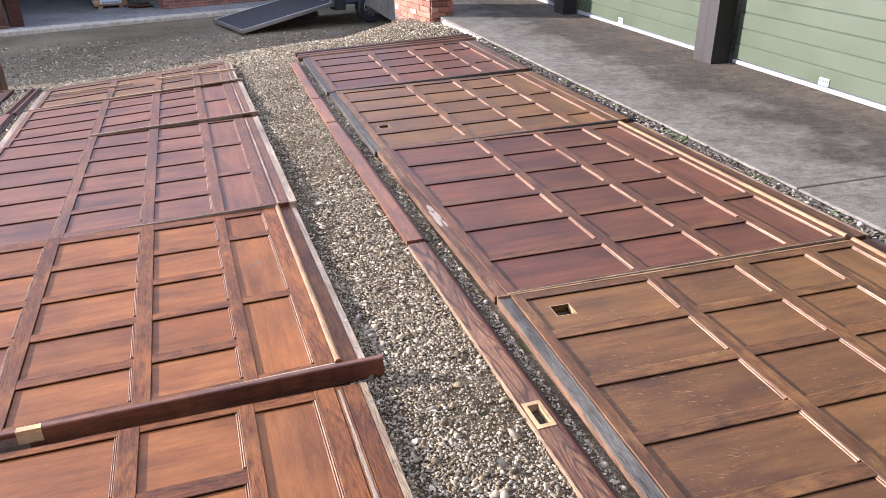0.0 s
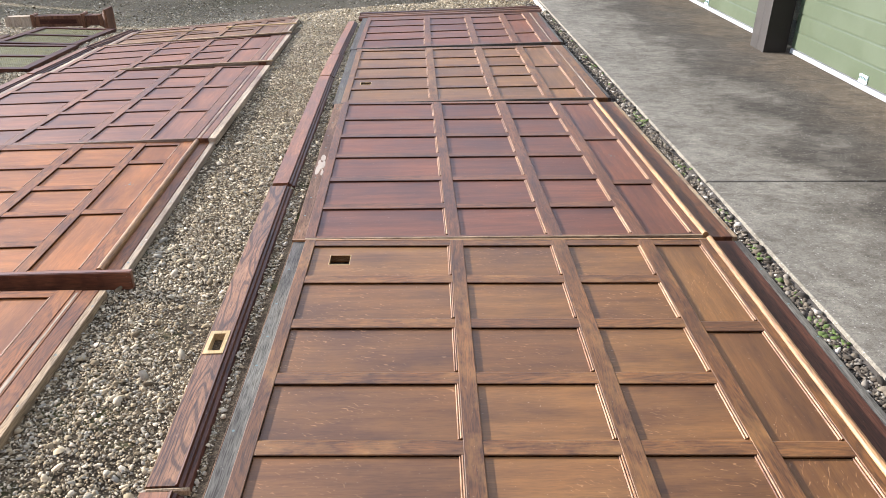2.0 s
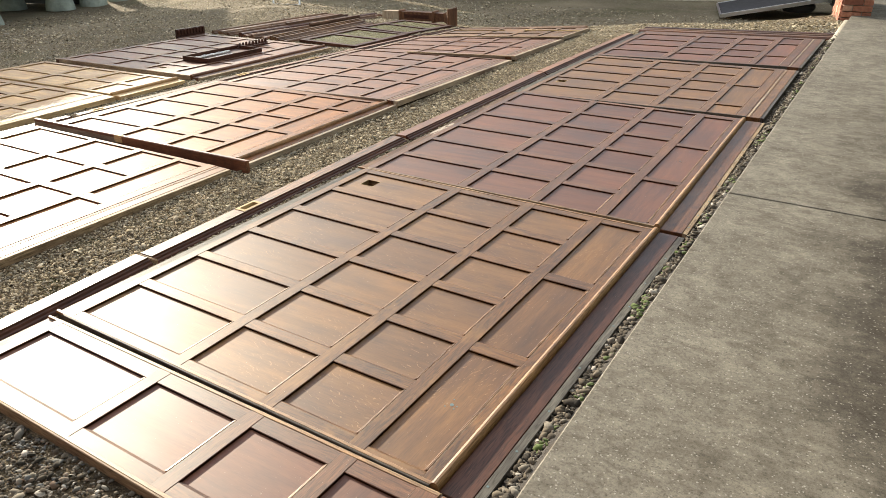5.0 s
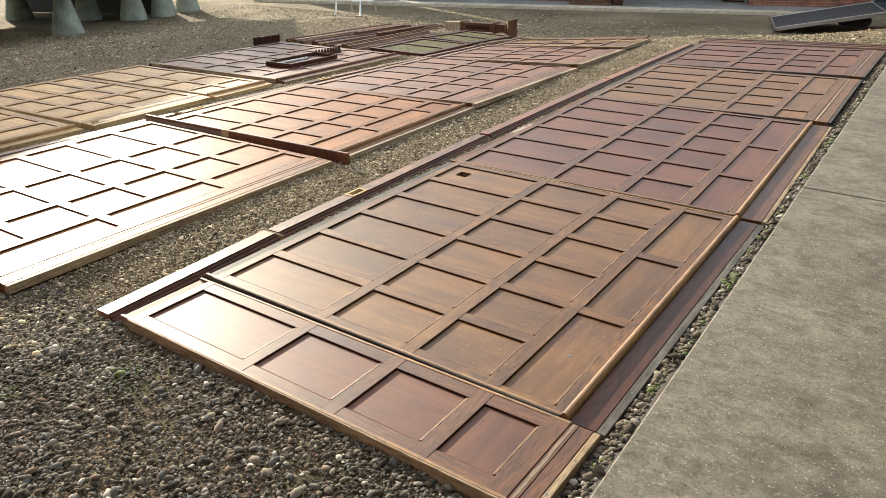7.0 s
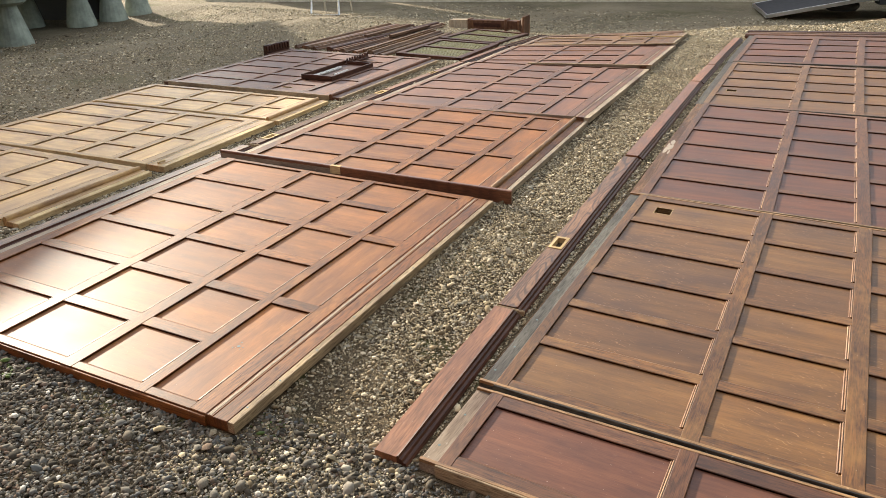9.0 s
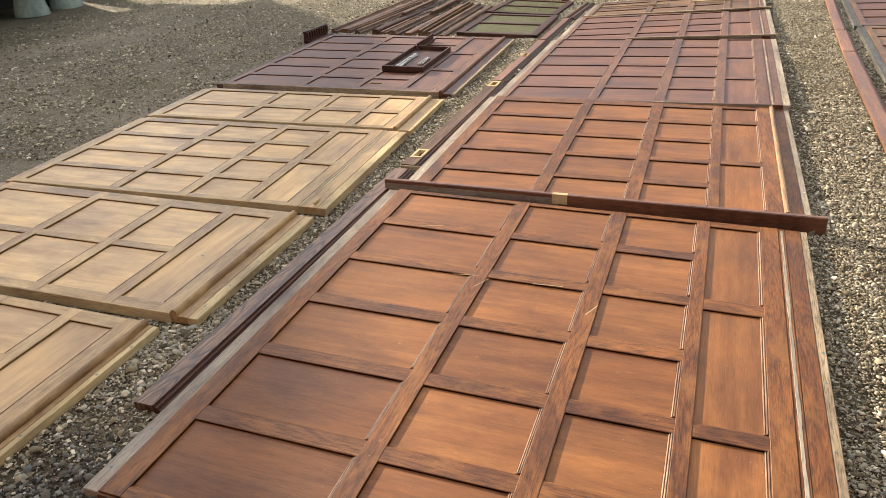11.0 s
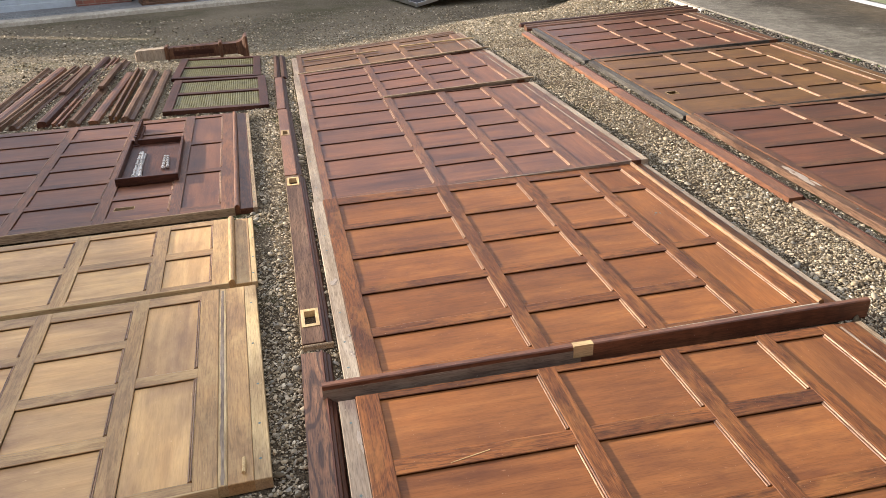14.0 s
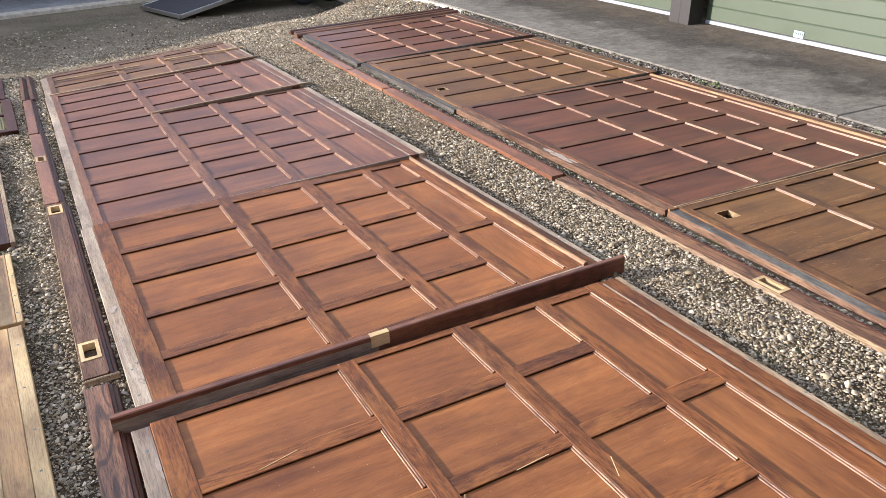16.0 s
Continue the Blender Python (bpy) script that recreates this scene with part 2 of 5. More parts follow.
def concrete(name, lo, hi, stain=0.5, damp=False):
    """Float-finished concrete; damp: a broad oil and tyre stain runs along it, brown dirt beyond."""
    m, t, p = nodes_of(name)
    at = coords(t, shift=False)
    big = add(t, "ShaderNodeTexNoise", Scale=0.9, Detail=6.0, Roughness=0.6)
    t.links.new(at, big.inputs["Vector"])
    mid = add(t, "ShaderNodeTexNoise", Scale=9.0, Detail=8.0, Roughness=0.7)
    t.links.new(at, mid.inputs["Vector"])
    fine = add(t, "ShaderNodeTexNoise", Scale=120.0, Detail=4.0, Roughness=0.75)
    t.links.new(at, fine.inputs["Vector"])
    grit = add(t, "ShaderNodeTexVoronoi", Scale=210.0)
    t.links.new(at, grit.inputs["Vector"])
    sep = t.nodes.new("ShaderNodeSeparateColor")
    t.links.new(grit.outputs["Color"], sep.inputs[0])
    c = ramp(t, big.outputs[0], [(0.34, lo), (0.66, hi)])
    if damp:
        xyz = t.nodes.new("ShaderNodeSeparateXYZ")
        t.links.new(at, xyz.inputs[0])
        warp = add(t, "ShaderNodeTexNoise", Scale=1.6, Detail=7.0, Roughness=0.62)
        t.links.new(at, warp.inputs["Vector"])
        k = t.nodes.new("ShaderNodeMath")
        k.operation = "MULTIPLY_ADD"
        k.inputs[1].default_value = 2.2
        t.links.new(warp.outputs[0], k.inputs[0])
        t.links.new(xyz.outputs[0], k.inputs[2])
        across = t.nodes.new("ShaderNodeMapRange")
        across.inputs["From Min"].default_value, across.inputs["From Max"].default_value = 1.1, 3.1
        t.links.new(k.outputs[0], across.inputs["Value"])
        c = mix(t, 1.0, c, ramp(t, across.outputs[0], [(0.10, (1.12, 1.12, 1.12)), (0.30, (0.92, 0.91, 0.90)), (0.44, (0.46, 0.44, 0.43)), (0.62, (0.50, 0.46, 0.43)), (0.85, (0.74, 0.64, 0.54))]), "MULTIPLY")
    mot = add(t, "ShaderNodeTexNoise", Scale=1.0, Detail=5.0, Roughness=0.62, Distortion=0.8)
    t.links.new(coords(t, (9.0, 17.0, 7.0), False), mot.inputs["Vector"])
    c = mix(t, stain, c, ramp(t, mot.outputs[0], [(0.36, (0.68, 0.66, 0.64)), (0.52, (1.0, 1.0, 1.0)), (0.64, (1.22, 1.22, 1.21))]), "MULTIPLY")
    c = mix(t, stain, c, ramp(t, mid.outputs[0], [(0.36, (0.68, 0.66, 0.64)), (0.5, (0.98, 0.98, 0.98)), (0.64, (1.2, 1.19, 1.18))]), "MULTIPLY")
    c = mix(t, 0.7, c, ramp(t, fine.outputs[0], [(0.34, (0.5, 0.5, 0.5)), (0.5, (1, 1, 1)), (0.68, (1.3, 1.3, 1.3))]), "MULTIPLY")
    c = mix(t, ramp(t, sep.outputs[0], [(0.965, (0,)), (0.98, (0.45,))]), c, tuple(min(1, 1.5 * k + 0.15) for k in hi))
    c = mix(t, ramp(t, sep.outputs[1], [(0.95, (0,)), (0.98, (0.5,))]), c, tuple(0.4 * k for k in lo))
    t.links.new(c, p.inputs["Base Color"])
    p.inputs["Roughness"].default_value = 0.9
    p.inputs["Specular IOR Level"].default_value = 0.15
    bump(t, p, fine.outputs[0], 0.5, 0.004)
    return m


def brick_mat(name):
    m, t, p = nodes_of(name)
    oi = t.nodes.new("ShaderNodeObjectInfo")
    c = ramp(t, oi.outputs["Random"], [(0.0, (0.15, 0.055, 0.035)), (0.4, (0.30, 0.11, 0.065)), (0.75, (0.36, 0.16, 0.10)), (1.0, (0.42, 0.25, 0.18))])
    n = add(t, "ShaderNodeTexNoise", Scale=26.0, Detail=5.0)
    t.links.new(coords(t), n.inputs["Vector"])
    c = mix(t, 0.8, c, ramp(t, n.outputs[0], [(0.3, (0.6, 0.57, 0.55)), (0.7, (1.2, 1.2, 1.2))]), "MULTIPLY")
    t.links.new(c, p.inputs["Base Color"])
    p.inputs["Roughness"].default_value = 0.9
    bump(t, p, n.outputs[0], 0.4, 0.006)
    return m


def brickwork():
    m, t, p = nodes_of("far_brickwork")
    b = t.nodes.new("ShaderNodeTexBrick")
    tc = t.nodes.new("ShaderNodeTexCoord")
    sw = t.nodes.new("ShaderNodeSeparateXYZ")
    cb = t.nodes.new("ShaderNodeCombineXYZ")
    t.links.new(tc.outputs["Object"], sw.inputs[0])
    t.links.new(sw.outputs[0], cb.inputs[0])
    t.links.new(sw.outputs[2], cb.inputs[1])
    t.links.new(cb.outputs[0], b.inputs["Vector"])
    for key, v in (("Color1", (0.24, 0.085, 0.055, 1)), ("Color2", (0.14, 0.05, 0.035, 1)), ("Mortar", (0.22, 0.18, 0.14, 1)), ("Scale", 1.0), ("Mortar Size", 0.006), ("Brick Width", 0.225), ("Row Height", 0.075)):
        b.inputs[key].default_value = v
    n = add(t, "ShaderNodeTexNoise", Scale=5.0, Detail=5.0)
    t.links.new(tc.outputs["Object"], n.inputs["Vector"])
    t.links.new(mix(t, 0.7, b.outputs[0], ramp(t, n.outputs[0], [(0.3, (0.6, 0.6, 0.6)), (0.7, (1.2, 1.2, 1.2))]), "MULTIPLY"), p.inputs["Base Color"])
    p.inputs["Roughness"].default_value = 0.9
    bump(t, p, b.outputs["Fac"], -0.4, 0.01)
    return m


# frame and field woods, panel by panel
W_OAK = (wood("oak_frame", (0.106, 0.043, 0.012), (0.200, 0.084, 0.023), (0.278, 0.129, 0.041), figure=0.3, vary=0.35, gild=0.5, tone=0.52),
         wood("oak_field", (0.148, 0.064, 0.017), (0.225, 0.101, 0.028), (0.300, 0.143, 0.044), vary=0.4, fleck=0.45, grain=0.28, tone=0.52))
W_MAHOG = (wood("red_frame", (0.118, 0.042, 0.018), (0.211, 0.080, 0.032), (0.295, 0.121, 0.048), figure=0.3, vary=0.3, gild=0.3, tone=0.55),
           wood("red_field", (0.154, 0.055, 0.026), (0.232, 0.088, 0.041), (0.309, 0.125, 0.057), vary=0.5, grain=0.28, tone=0.55))
W_PLUM = (wood("plum_frame", (0.097, 0.035, 0.015), (0.173, 0.066, 0.026), (0.242, 0.100, 0.041), figure=0.3, vary=0.3, gild=0.3, tone=0.50),
           wood("plum_field", (0.119, 0.037, 0.018), (0.180, 0.060, 0.028), (0.241, 0.086, 0.039), vary=0.5, grain=0.28, tone=0.50))
W_WARM = (wood("warm_frame", (0.118, 0.041, 0.011), (0.203, 0.071, 0.019), (0.281, 0.108, 0.030), figure=0.3, vary=0.3, gild=0.4, coat=0.33, tone=0.66),
          wood("warm_field", (0.224, 0.079, 0.020), (0.303, 0.112, 0.031), (0.380, 0.153, 0.045), vary=0.45, grain=0.28, coat=0.33, tone=0.61))
W_TAN = (wood("tan_frame", (0.245, 0.144, 0.059), (0.350, 0.211, 0.090), (0.455, 0.294, 0.136), vary=0.25, grain=0.4, coat=0.5, gild=0.3, figure=0.12, tone=0.90),
         wood("tan_field", (0.418, 0.245, 0.099), (0.530, 0.322, 0.136), (0.633, 0.403, 0.184), vary=0.25, grain=0.14, coat=0.55, tone=0.87))
W_GREY = wood("grey_lath", (0.055, 0.050, 0.043), (0.120, 0.113, 0.100), (0.235, 0.222, 0.195), rough=0.5, vary=0.3, worn=0.5, coat=0.0)
W_PALE = wood("pale_lath", (0.531, 0.380, 0.189), (0.695, 0.518, 0.278), (0.835, 0.658, 0.392), rough=0.6, vary=0.2, worn=0.3, coat=0.0, grain=0.4)
W_BARE = wood("bare_edge", (0.30, 0.215, 0.13), (0.43, 0.325, 0.21), (0.56, 0.45, 0.31), rough=0.6, vary=0.2, worn=0.4, coat=0.0)
W_DARK = wood("dark_board", (0.045, 0.017, 0.010), (0.095, 0.036, 0.021), (0.155, 0.064, 0.038), rough=0.45, vary=0.4, coat=0.22)
W_DULL = wood("dull_board", (0.115, 0.067, 0.044), (0.207, 0.124, 0.081), (0.333, 0.213, 0.138), rough=0.5, vary=0.35, worn=0.4, coat=0.0)
W_SKIRT = wood("skirting_oak", (0.197, 0.086, 0.043), (0.362, 0.174, 0.084), (0.494, 0.266, 0.136), rough=0.45, grain=1.0, vary=0.3, figure=0.75, tone=0.36)
# pale bead wood, with the caught light painted into its colour
W_MOULD = wood("moulding_highlight", (0.289, 0.162, 0.098), (0.425, 0.264, 0.170), (0.561, 0.391, 0.272), rough=0.35, vary=0.6, coat=0.3, tone=0.60)
W_SKIRT_RED = wood("skirting_red", (0.196, 0.080, 0.041), (0.304, 0.131, 0.064), (0.392, 0.182, 0.097), rough=0.45, vary=0.45, grain=0.6, figure=0.22, tone=0.60)
W_LATH = wood("worn_lath", (0.260, 0.200, 0.145), (0.400, 0.325, 0.245), (0.560, 0.480, 0.380), rough=0.6, vary=0.25, worn=0.6, coat=0.0, grain=0.5)
W_GOLD = wood("golden_bead", (0.20, 0.10, 0.045), (0.38, 0.215, 0.095), (0.54, 0.34, 0.17), vary=0.3, worn=0.6)
W_NEWEL = wood("newel_oak", (0.11, 0.05, 0.028), (0.19, 0.09, 0.048), (0.28, 0.14, 0.08), rough=0.5, vary=0.2, coat=0.2)
W_POST = plain("post_timber", (0.013, 0.010, 0.008), 0.6, spread=0.3, scale=7.0, relief=0.25)
M_GROUND = gravel_ground()
M_STONES = stone_mat("gravel_stones", [(0.0, (0.062, 0.049, 0.032)), (0.2, (0.145, 0.114, 0.071)), (0.42, (0.249, 0.198, 0.123)), (0.5, (0.176, 0.166, 0.136)), (0.66, (0.331, 0.269, 0.172)), (0.78, (0.249, 0.232, 0.189)), (0.93, (0.444, 0.365, 0.239)), (1.0, (0.620, 0.540, 0.399))])
M_GRIT = stone_mat("damp_gravel", [(0.0, (0.023, 0.021, 0.017)), (0.25, (0.066, 0.056, 0.043)), (0.45, (0.117, 0.101, 0.078)), (0.55, (0.082, 0.086, 0.086)), (0.75, (0.156, 0.136, 0.105)), (0.84, (0.101, 0.066, 0.047)), (0.95, (0.211, 0.195, 0.164)), (1.0, (0.390, 0.367, 0.320))])
M_FLINTS = stone_mat("verge_flints", [(0.0, (0.022, 0.020, 0.018)), (0.4, (0.064, 0.054, 0.042)), (0.7, (0.112, 0.094, 0.071)), (0.93, (0.158, 0.143, 0.120)), (1.0, (0.315, 0.292, 0.255))])
M_BED = earth_bed()
M_EARTH = plain("damp_earth", (0.035, 0.028, 0.021), 0.9, spread=0.5, scale=30.0, relief=0.6)
M_SLAB = concrete("slab_concrete", (0.105, 0.095, 0.077), (0.148, 0.136, 0.112), 0.75, True)
M_KERB = concrete("kerb_concrete", (0.36, 0.32, 0.25), (0.52, 0.47, 0.38))
M_FLOOR = concrete("bay_floor", (0.17, 0.17, 0.165), (0.27, 0.27, 0.265))
M_BRICK = brick_mat("bricks")
M_MORTAR = plain("mortar", (0.30, 0.26, 0.21), 0.95)
M_FARBRICK = brickwork()
M_GREEN = plain("green_door", (0.041, 0.056, 0.029), 0.5, spread=0.05, scale=2.0, relief=0.04)
M_WHITE = plain("white_trim", (0.24, 0.25, 0.26), 0.5, spread=0.05)
M_STICKER = plain("sticker", (0.62, 0.78, 0.77), 0.4, spread=0.05)
M_PAINT = plain("old_pale_paint", (0.25, 0.205, 0.16), 0.8, spread=0.15, scale=40.0)
M_INK = plain("ink", (0.06, 0.10, 0.10), 0.5)
M_BLUE = plain("blue_grey_paint", (0.13, 0.17, 0.18), 0.55, spread=0.1)
M_SILL = plain("sill_paint", (0.36, 0.40, 0.42), 0.55, spread=0.1)
# near-black: paints in the bay's inner shade; also the granary's dark boarding
M_SHADE = plain("shade_black", (0.03, 0.03, 0.032), 0.8)
M_ALU = plain("aluminium", (0.6, 0.61, 0.62), 0.35, metal=1.0, spread=0.1)
M_RUBBER = plain("black_rubber", (0.022, 0.023, 0.025), 0.7)
M_BODY = plain("trailer_paint", (0.05, 0.062, 0.075), 0.35, spread=0.08)
M_BODY2 = plain("trailer_grey", (0.25, 0.28, 0.30), 0.35, spread=0.08)
M_TAIL = plain("tail_lamp_red", (0.35, 0.015, 0.02), 0.25)
M_STADDLE = plain("lichened_stone", (0.20, 0.225, 0.185), 0.9, spread=0.35, scale=5.0, relief=0.4)
M_CRATE = wood("crate_wood", (0.44, 0.29, 0.15), (0.6, 0.41, 0.22), (0.72, 0.52, 0.29), rough=0.7, coat=0.0)
M_WRAP = plain("crate_wrap", (0.55, 0.60, 0.68), 0.5, spread=0.06)
M_BRASS = plain("dull_brass_wire", (0.15, 0.135, 0.055), 0.5, metal=0.2, spread=0.3)
M_STEEL = plain("worn_steel", (0.42, 0.40, 0.37), 0.4, metal=0.9, spread=0.3)
M_ROOF = plain("roof_slate", (0.07, 0.072, 0.08), 0.6)
M_PLASTER = plain("render_wall", (0.33, 0.30, 0.26), 0.9)
M_MOSS = plain("moss", (0.045, 0.070, 0.012), 0.95, spread=0.5, scale=40)


# ---- building blocks ----
def ground_z(x, y):
    """The yard: a slight twist under the panels, a hollow along the left of the middle row, falling away beyond."""
    yy = min(9.0, max(0.0, y))
    twist = 0.0045 * yy * (min(3.3, max(-2.4, x)) - 0.6)
    side = max(0.0, 0.6 - x) if x > -1.6 else max(0.66, 2.2 - 1.1 * (-1.6 - x))
    hollow = 0.010 * max(0.0, yy - 3.9) * side
    dip = 0.035 * math.exp(-((x - 1.1) / 0.7) ** 2 - ((y - 0.2) / 0.8) ** 2)
    k = min(1.0, max(0.0, (x + 0.5) / 1.8))
    y0 = 8.0 + 1.0 * k + 1.6 * min(1.0, max(0.0, (x - 1.8) / 1.2))
    a = min(1.0, max(0.0, (y - y0) / (13.2 - y0)))
    b = min(1.0, max(0.0, (-x - 4.6) / 6.5))
    a, b = a * a * (3 - 2 * a), b * b * (3 - 2 * b)
    near = twist - hollow
    return near * (1 - a) - dip - 0.58 * max(a, b * 0.75)


def box(bm, x0, x1, y0, y1, z0, z1, bevel=0.0):
    """A box; its four upright sides and top may be bevelled a little."""
    vs = [bm.verts.new(p) for p in ((x0, y0, z0), (x1, y0, z0), (x1, y1, z0), (x0, y1, z0))]
    b = bevel
    if b:
        mid = [bm.verts.new(p) for p in ((x0, y0, z1 - b), (x1, y0, z1 - b), (x1, y1, z1 - b), (x0, y1, z1 - b))]
        top = [bm.verts.new(p) for p in ((x0 + b, y0 + b, z1), (x1 - b, y0 + b, z1), (x1 - b, y1 - b, z1), (x0 + b, y1 - b, z1))]
        rings = [vs, mid, top]
    else:
        rings = [vs, [bm.verts.new(p) for p in ((x0, y0, z1), (x1, y0, z1), (x1, y1, z1), (x0, y1, z1))]]
    for lo, hi in zip(rings, rings[1:]):
        for i in range(4):
            bm.faces.new((lo[i], lo[(i + 1) % 4], hi[(i + 1) % 4], hi[i]))
    bm.faces.new(rings[-1])
    bm.faces.new(vs[::-1])


def extrude(bm, profile, length):
    """A profile of (y, z) points, run along x from 0 to length."""
    a = [bm.verts.new((0, y, z)) for y, z in profile]
    b = [bm.verts.new((length, y, z)) for y, z in profile]
    n = len(profile)
    for i in range(n):
        bm.faces.new((a[i], a[(i + 1) % n], b[(i + 1) % n], b[i]))
    bm.faces.new(a[::-1])
    bm.faces.new(b)


def rod(bm, p, q, r, sides=8, r2=None):
    p, q = Vector(p), Vector(q)
    d = (q - p).to_track_quat("Z", "Y")
    r2 = r if r2 is None else r2
    rings = []
    for at, rr in ((p, r), (q, r2)):
        rings.append([bm.verts.new(at + d @ Vector((rr * math.cos(2 * math.pi * i / sides), rr * math.sin(2 * math.pi * i / sides), 0))) for i in range(sides)])
    for i in range(sides):
        bm.faces.new((rings[0][i], rings[0][(i + 1) % sides], rings[1][(i + 1) % sides], rings[1][i]))
    bm.faces.new(rings[0][::-1])
    bm.faces.new(rings[1])


def lathe(bm, rings, sides=16, square=False):
    """Rings of (radius, z) round the z axis; square: four-sided with the sides square on."""
    if square:
        sides = 4
    made = []
    for r, z in rings:
        k = math.sqrt(2) if square else 1
        off = math.pi / 4 if square else 0
        made.append([bm.verts.new((k * r * math.cos(off + 2 * math.pi * i / sides), k * r * math.sin(off + 2 * math.pi * i / sides), z)) for i in range(sides)])
    for lo, hi in zip(made, made[1:]):
        for i in range(sides):
            bm.faces.new((lo[i], lo[(i + 1) % sides], hi[(i + 1) % sides], hi[i]))
    bm.faces.new(made[0][::-1])
    bm.faces.new(made[-1])


def mesh_of(name, bm, material):
    bmesh.ops.recalc_face_normals(bm, faces=bm.faces)
    me = bpy.data.meshes.new(name)
    bm.to_mesh(me)
    bm.free()
    me.materials.append(material)
    return me


def part(name, bm, material, parent, label="", at=None):
    ob = new(name, mesh_of(name, bm, material))
    ob.parent = parent
    if at is not None:
        ob.matrix_basis = at
    return tagged(ob, label)


def thing(name, label, category, at, group="", kind=""):
    ob = new(name)
    ob.empty_display_size = 0.1
    ob.matrix_basis = at
    return tagged(ob, label, category, group, kind)


def solid(name, bm, material, label="", category="", kind="", group="", at=None):
    ob = new(name, mesh_of(name, bm, material))
    if at is not None:
        ob.matrix_basis = at
    return tagged(ob, label, category, group, kind)


def lay(x, y, turn, width, length):
    """The pose of a flat thing laid on the yard with its near left corner at x, y."""
    c, s = math.cos(radians(turn)), math.sin(radians(turn))
    spot = lambda u, v: (x + c * u - s * v, y + s * u + c * v)
    z = [ground_z(*spot(u, v)) for u, v in ((0, 0), (width, 0), (0, length), (width, length))]
    slope_y = math.degrees(math.atan2((z[2] + z[3] - z[0] - z[1]) / 2, length))
    slope_x = math.degrees(math.atan2((z[1] + z[3] - z[0] - z[2]) / 2, width))
    base = sum(z) / 4 - math.tan(radians(slope_y)) * length / 2 - math.tan(radians(slope_x)) * width / 2
    return pose(x, y, base, slope_y, -slope_x, turn)


ALONG_Y = pose(0, 0, 0, 0, 0, 90)
TOP, FIELD = 0.045, 0.0357


def board(name, parent, material, u0, u1, v0, v1, z0, z1, along, label="", bevel=0.002):
    """A flat piece of a panel between u0..u1 across and v0..v1 along; along: 'u' or 'v', the way of its grain."""
    bm = bmesh.new()
    cu, cv = (u0 + u1) / 2, (v0 + v1) / 2
    a, b = (u1 - u0) / 2, (v1 - v0) / 2
    if along == "u":
        box(bm, -a, a, -b, b, z0, z1, bevel)
        return part(name, bm, material, parent, label, pose(cu, cv, 0))
    box(bm, -b, b, -a, a, z0, z1, bevel)
    return part(name, bm, material, parent, label, pose(cu, cv, 0, 0, 0, 90))


COLS = ((0.105, 0.700), (0.757, 1.150), (1.212, 1.532), (1.592, 1.803))


def stile(th, material, u0, u1, length):
    """An upright of the frame: its right-hand side is grooved under for the field panels."""
    w = (u1 - u0) / 2
    bm = bmesh.new()
    extrude(bm, [(w, 0.001), (w, TOP - 0.0015), (w - 0.0015, TOP), (-w + 0.0015, TOP), (-w, TOP - 0.0015), (-w, FIELD + 0.0058), (-w + 0.013, FIELD + 0.0058), (-w + 0.013, 0.001)], length)
    part("stile", bm, material, th, at=pose((u0 + u1) / 2, 0, 0, 0, 0, 90))


def scar(th, material, u, length, width, seed):
    """A ragged line of old filler left where a cover bead was pulled off."""
    rng = random.Random(seed)
    bm = bmesh.new()
    rows, v, a, b = [], 0.004, width / 2, width / 2
    while v < length:
        a = 0.7 * a + 0.3 * width * rng.uniform(0.1, 0.95)
        b = 0.7 * b + 0.3 * width * rng.uniform(0.1, 0.95)
        rows.append([bm.verts.new(p) for p in ((v, -a, TOP - 0.004), (v, -0.6 * a, TOP - 0.0012), (v, 0.6 * b, TOP - 0.0012), (v, b, TOP - 0.004))])
        v += rng.uniform(0.012, 0.03)
    for p, q in zip(rows, rows[1:]):
        for k in range(3):
            bm.faces.new((p[k], q[k], q[k + 1], p[k + 1]))
    part("filler_line", bm, material, th, "ragged pale line of old filler", pose(u, 0, 0, 0, 0, 90))


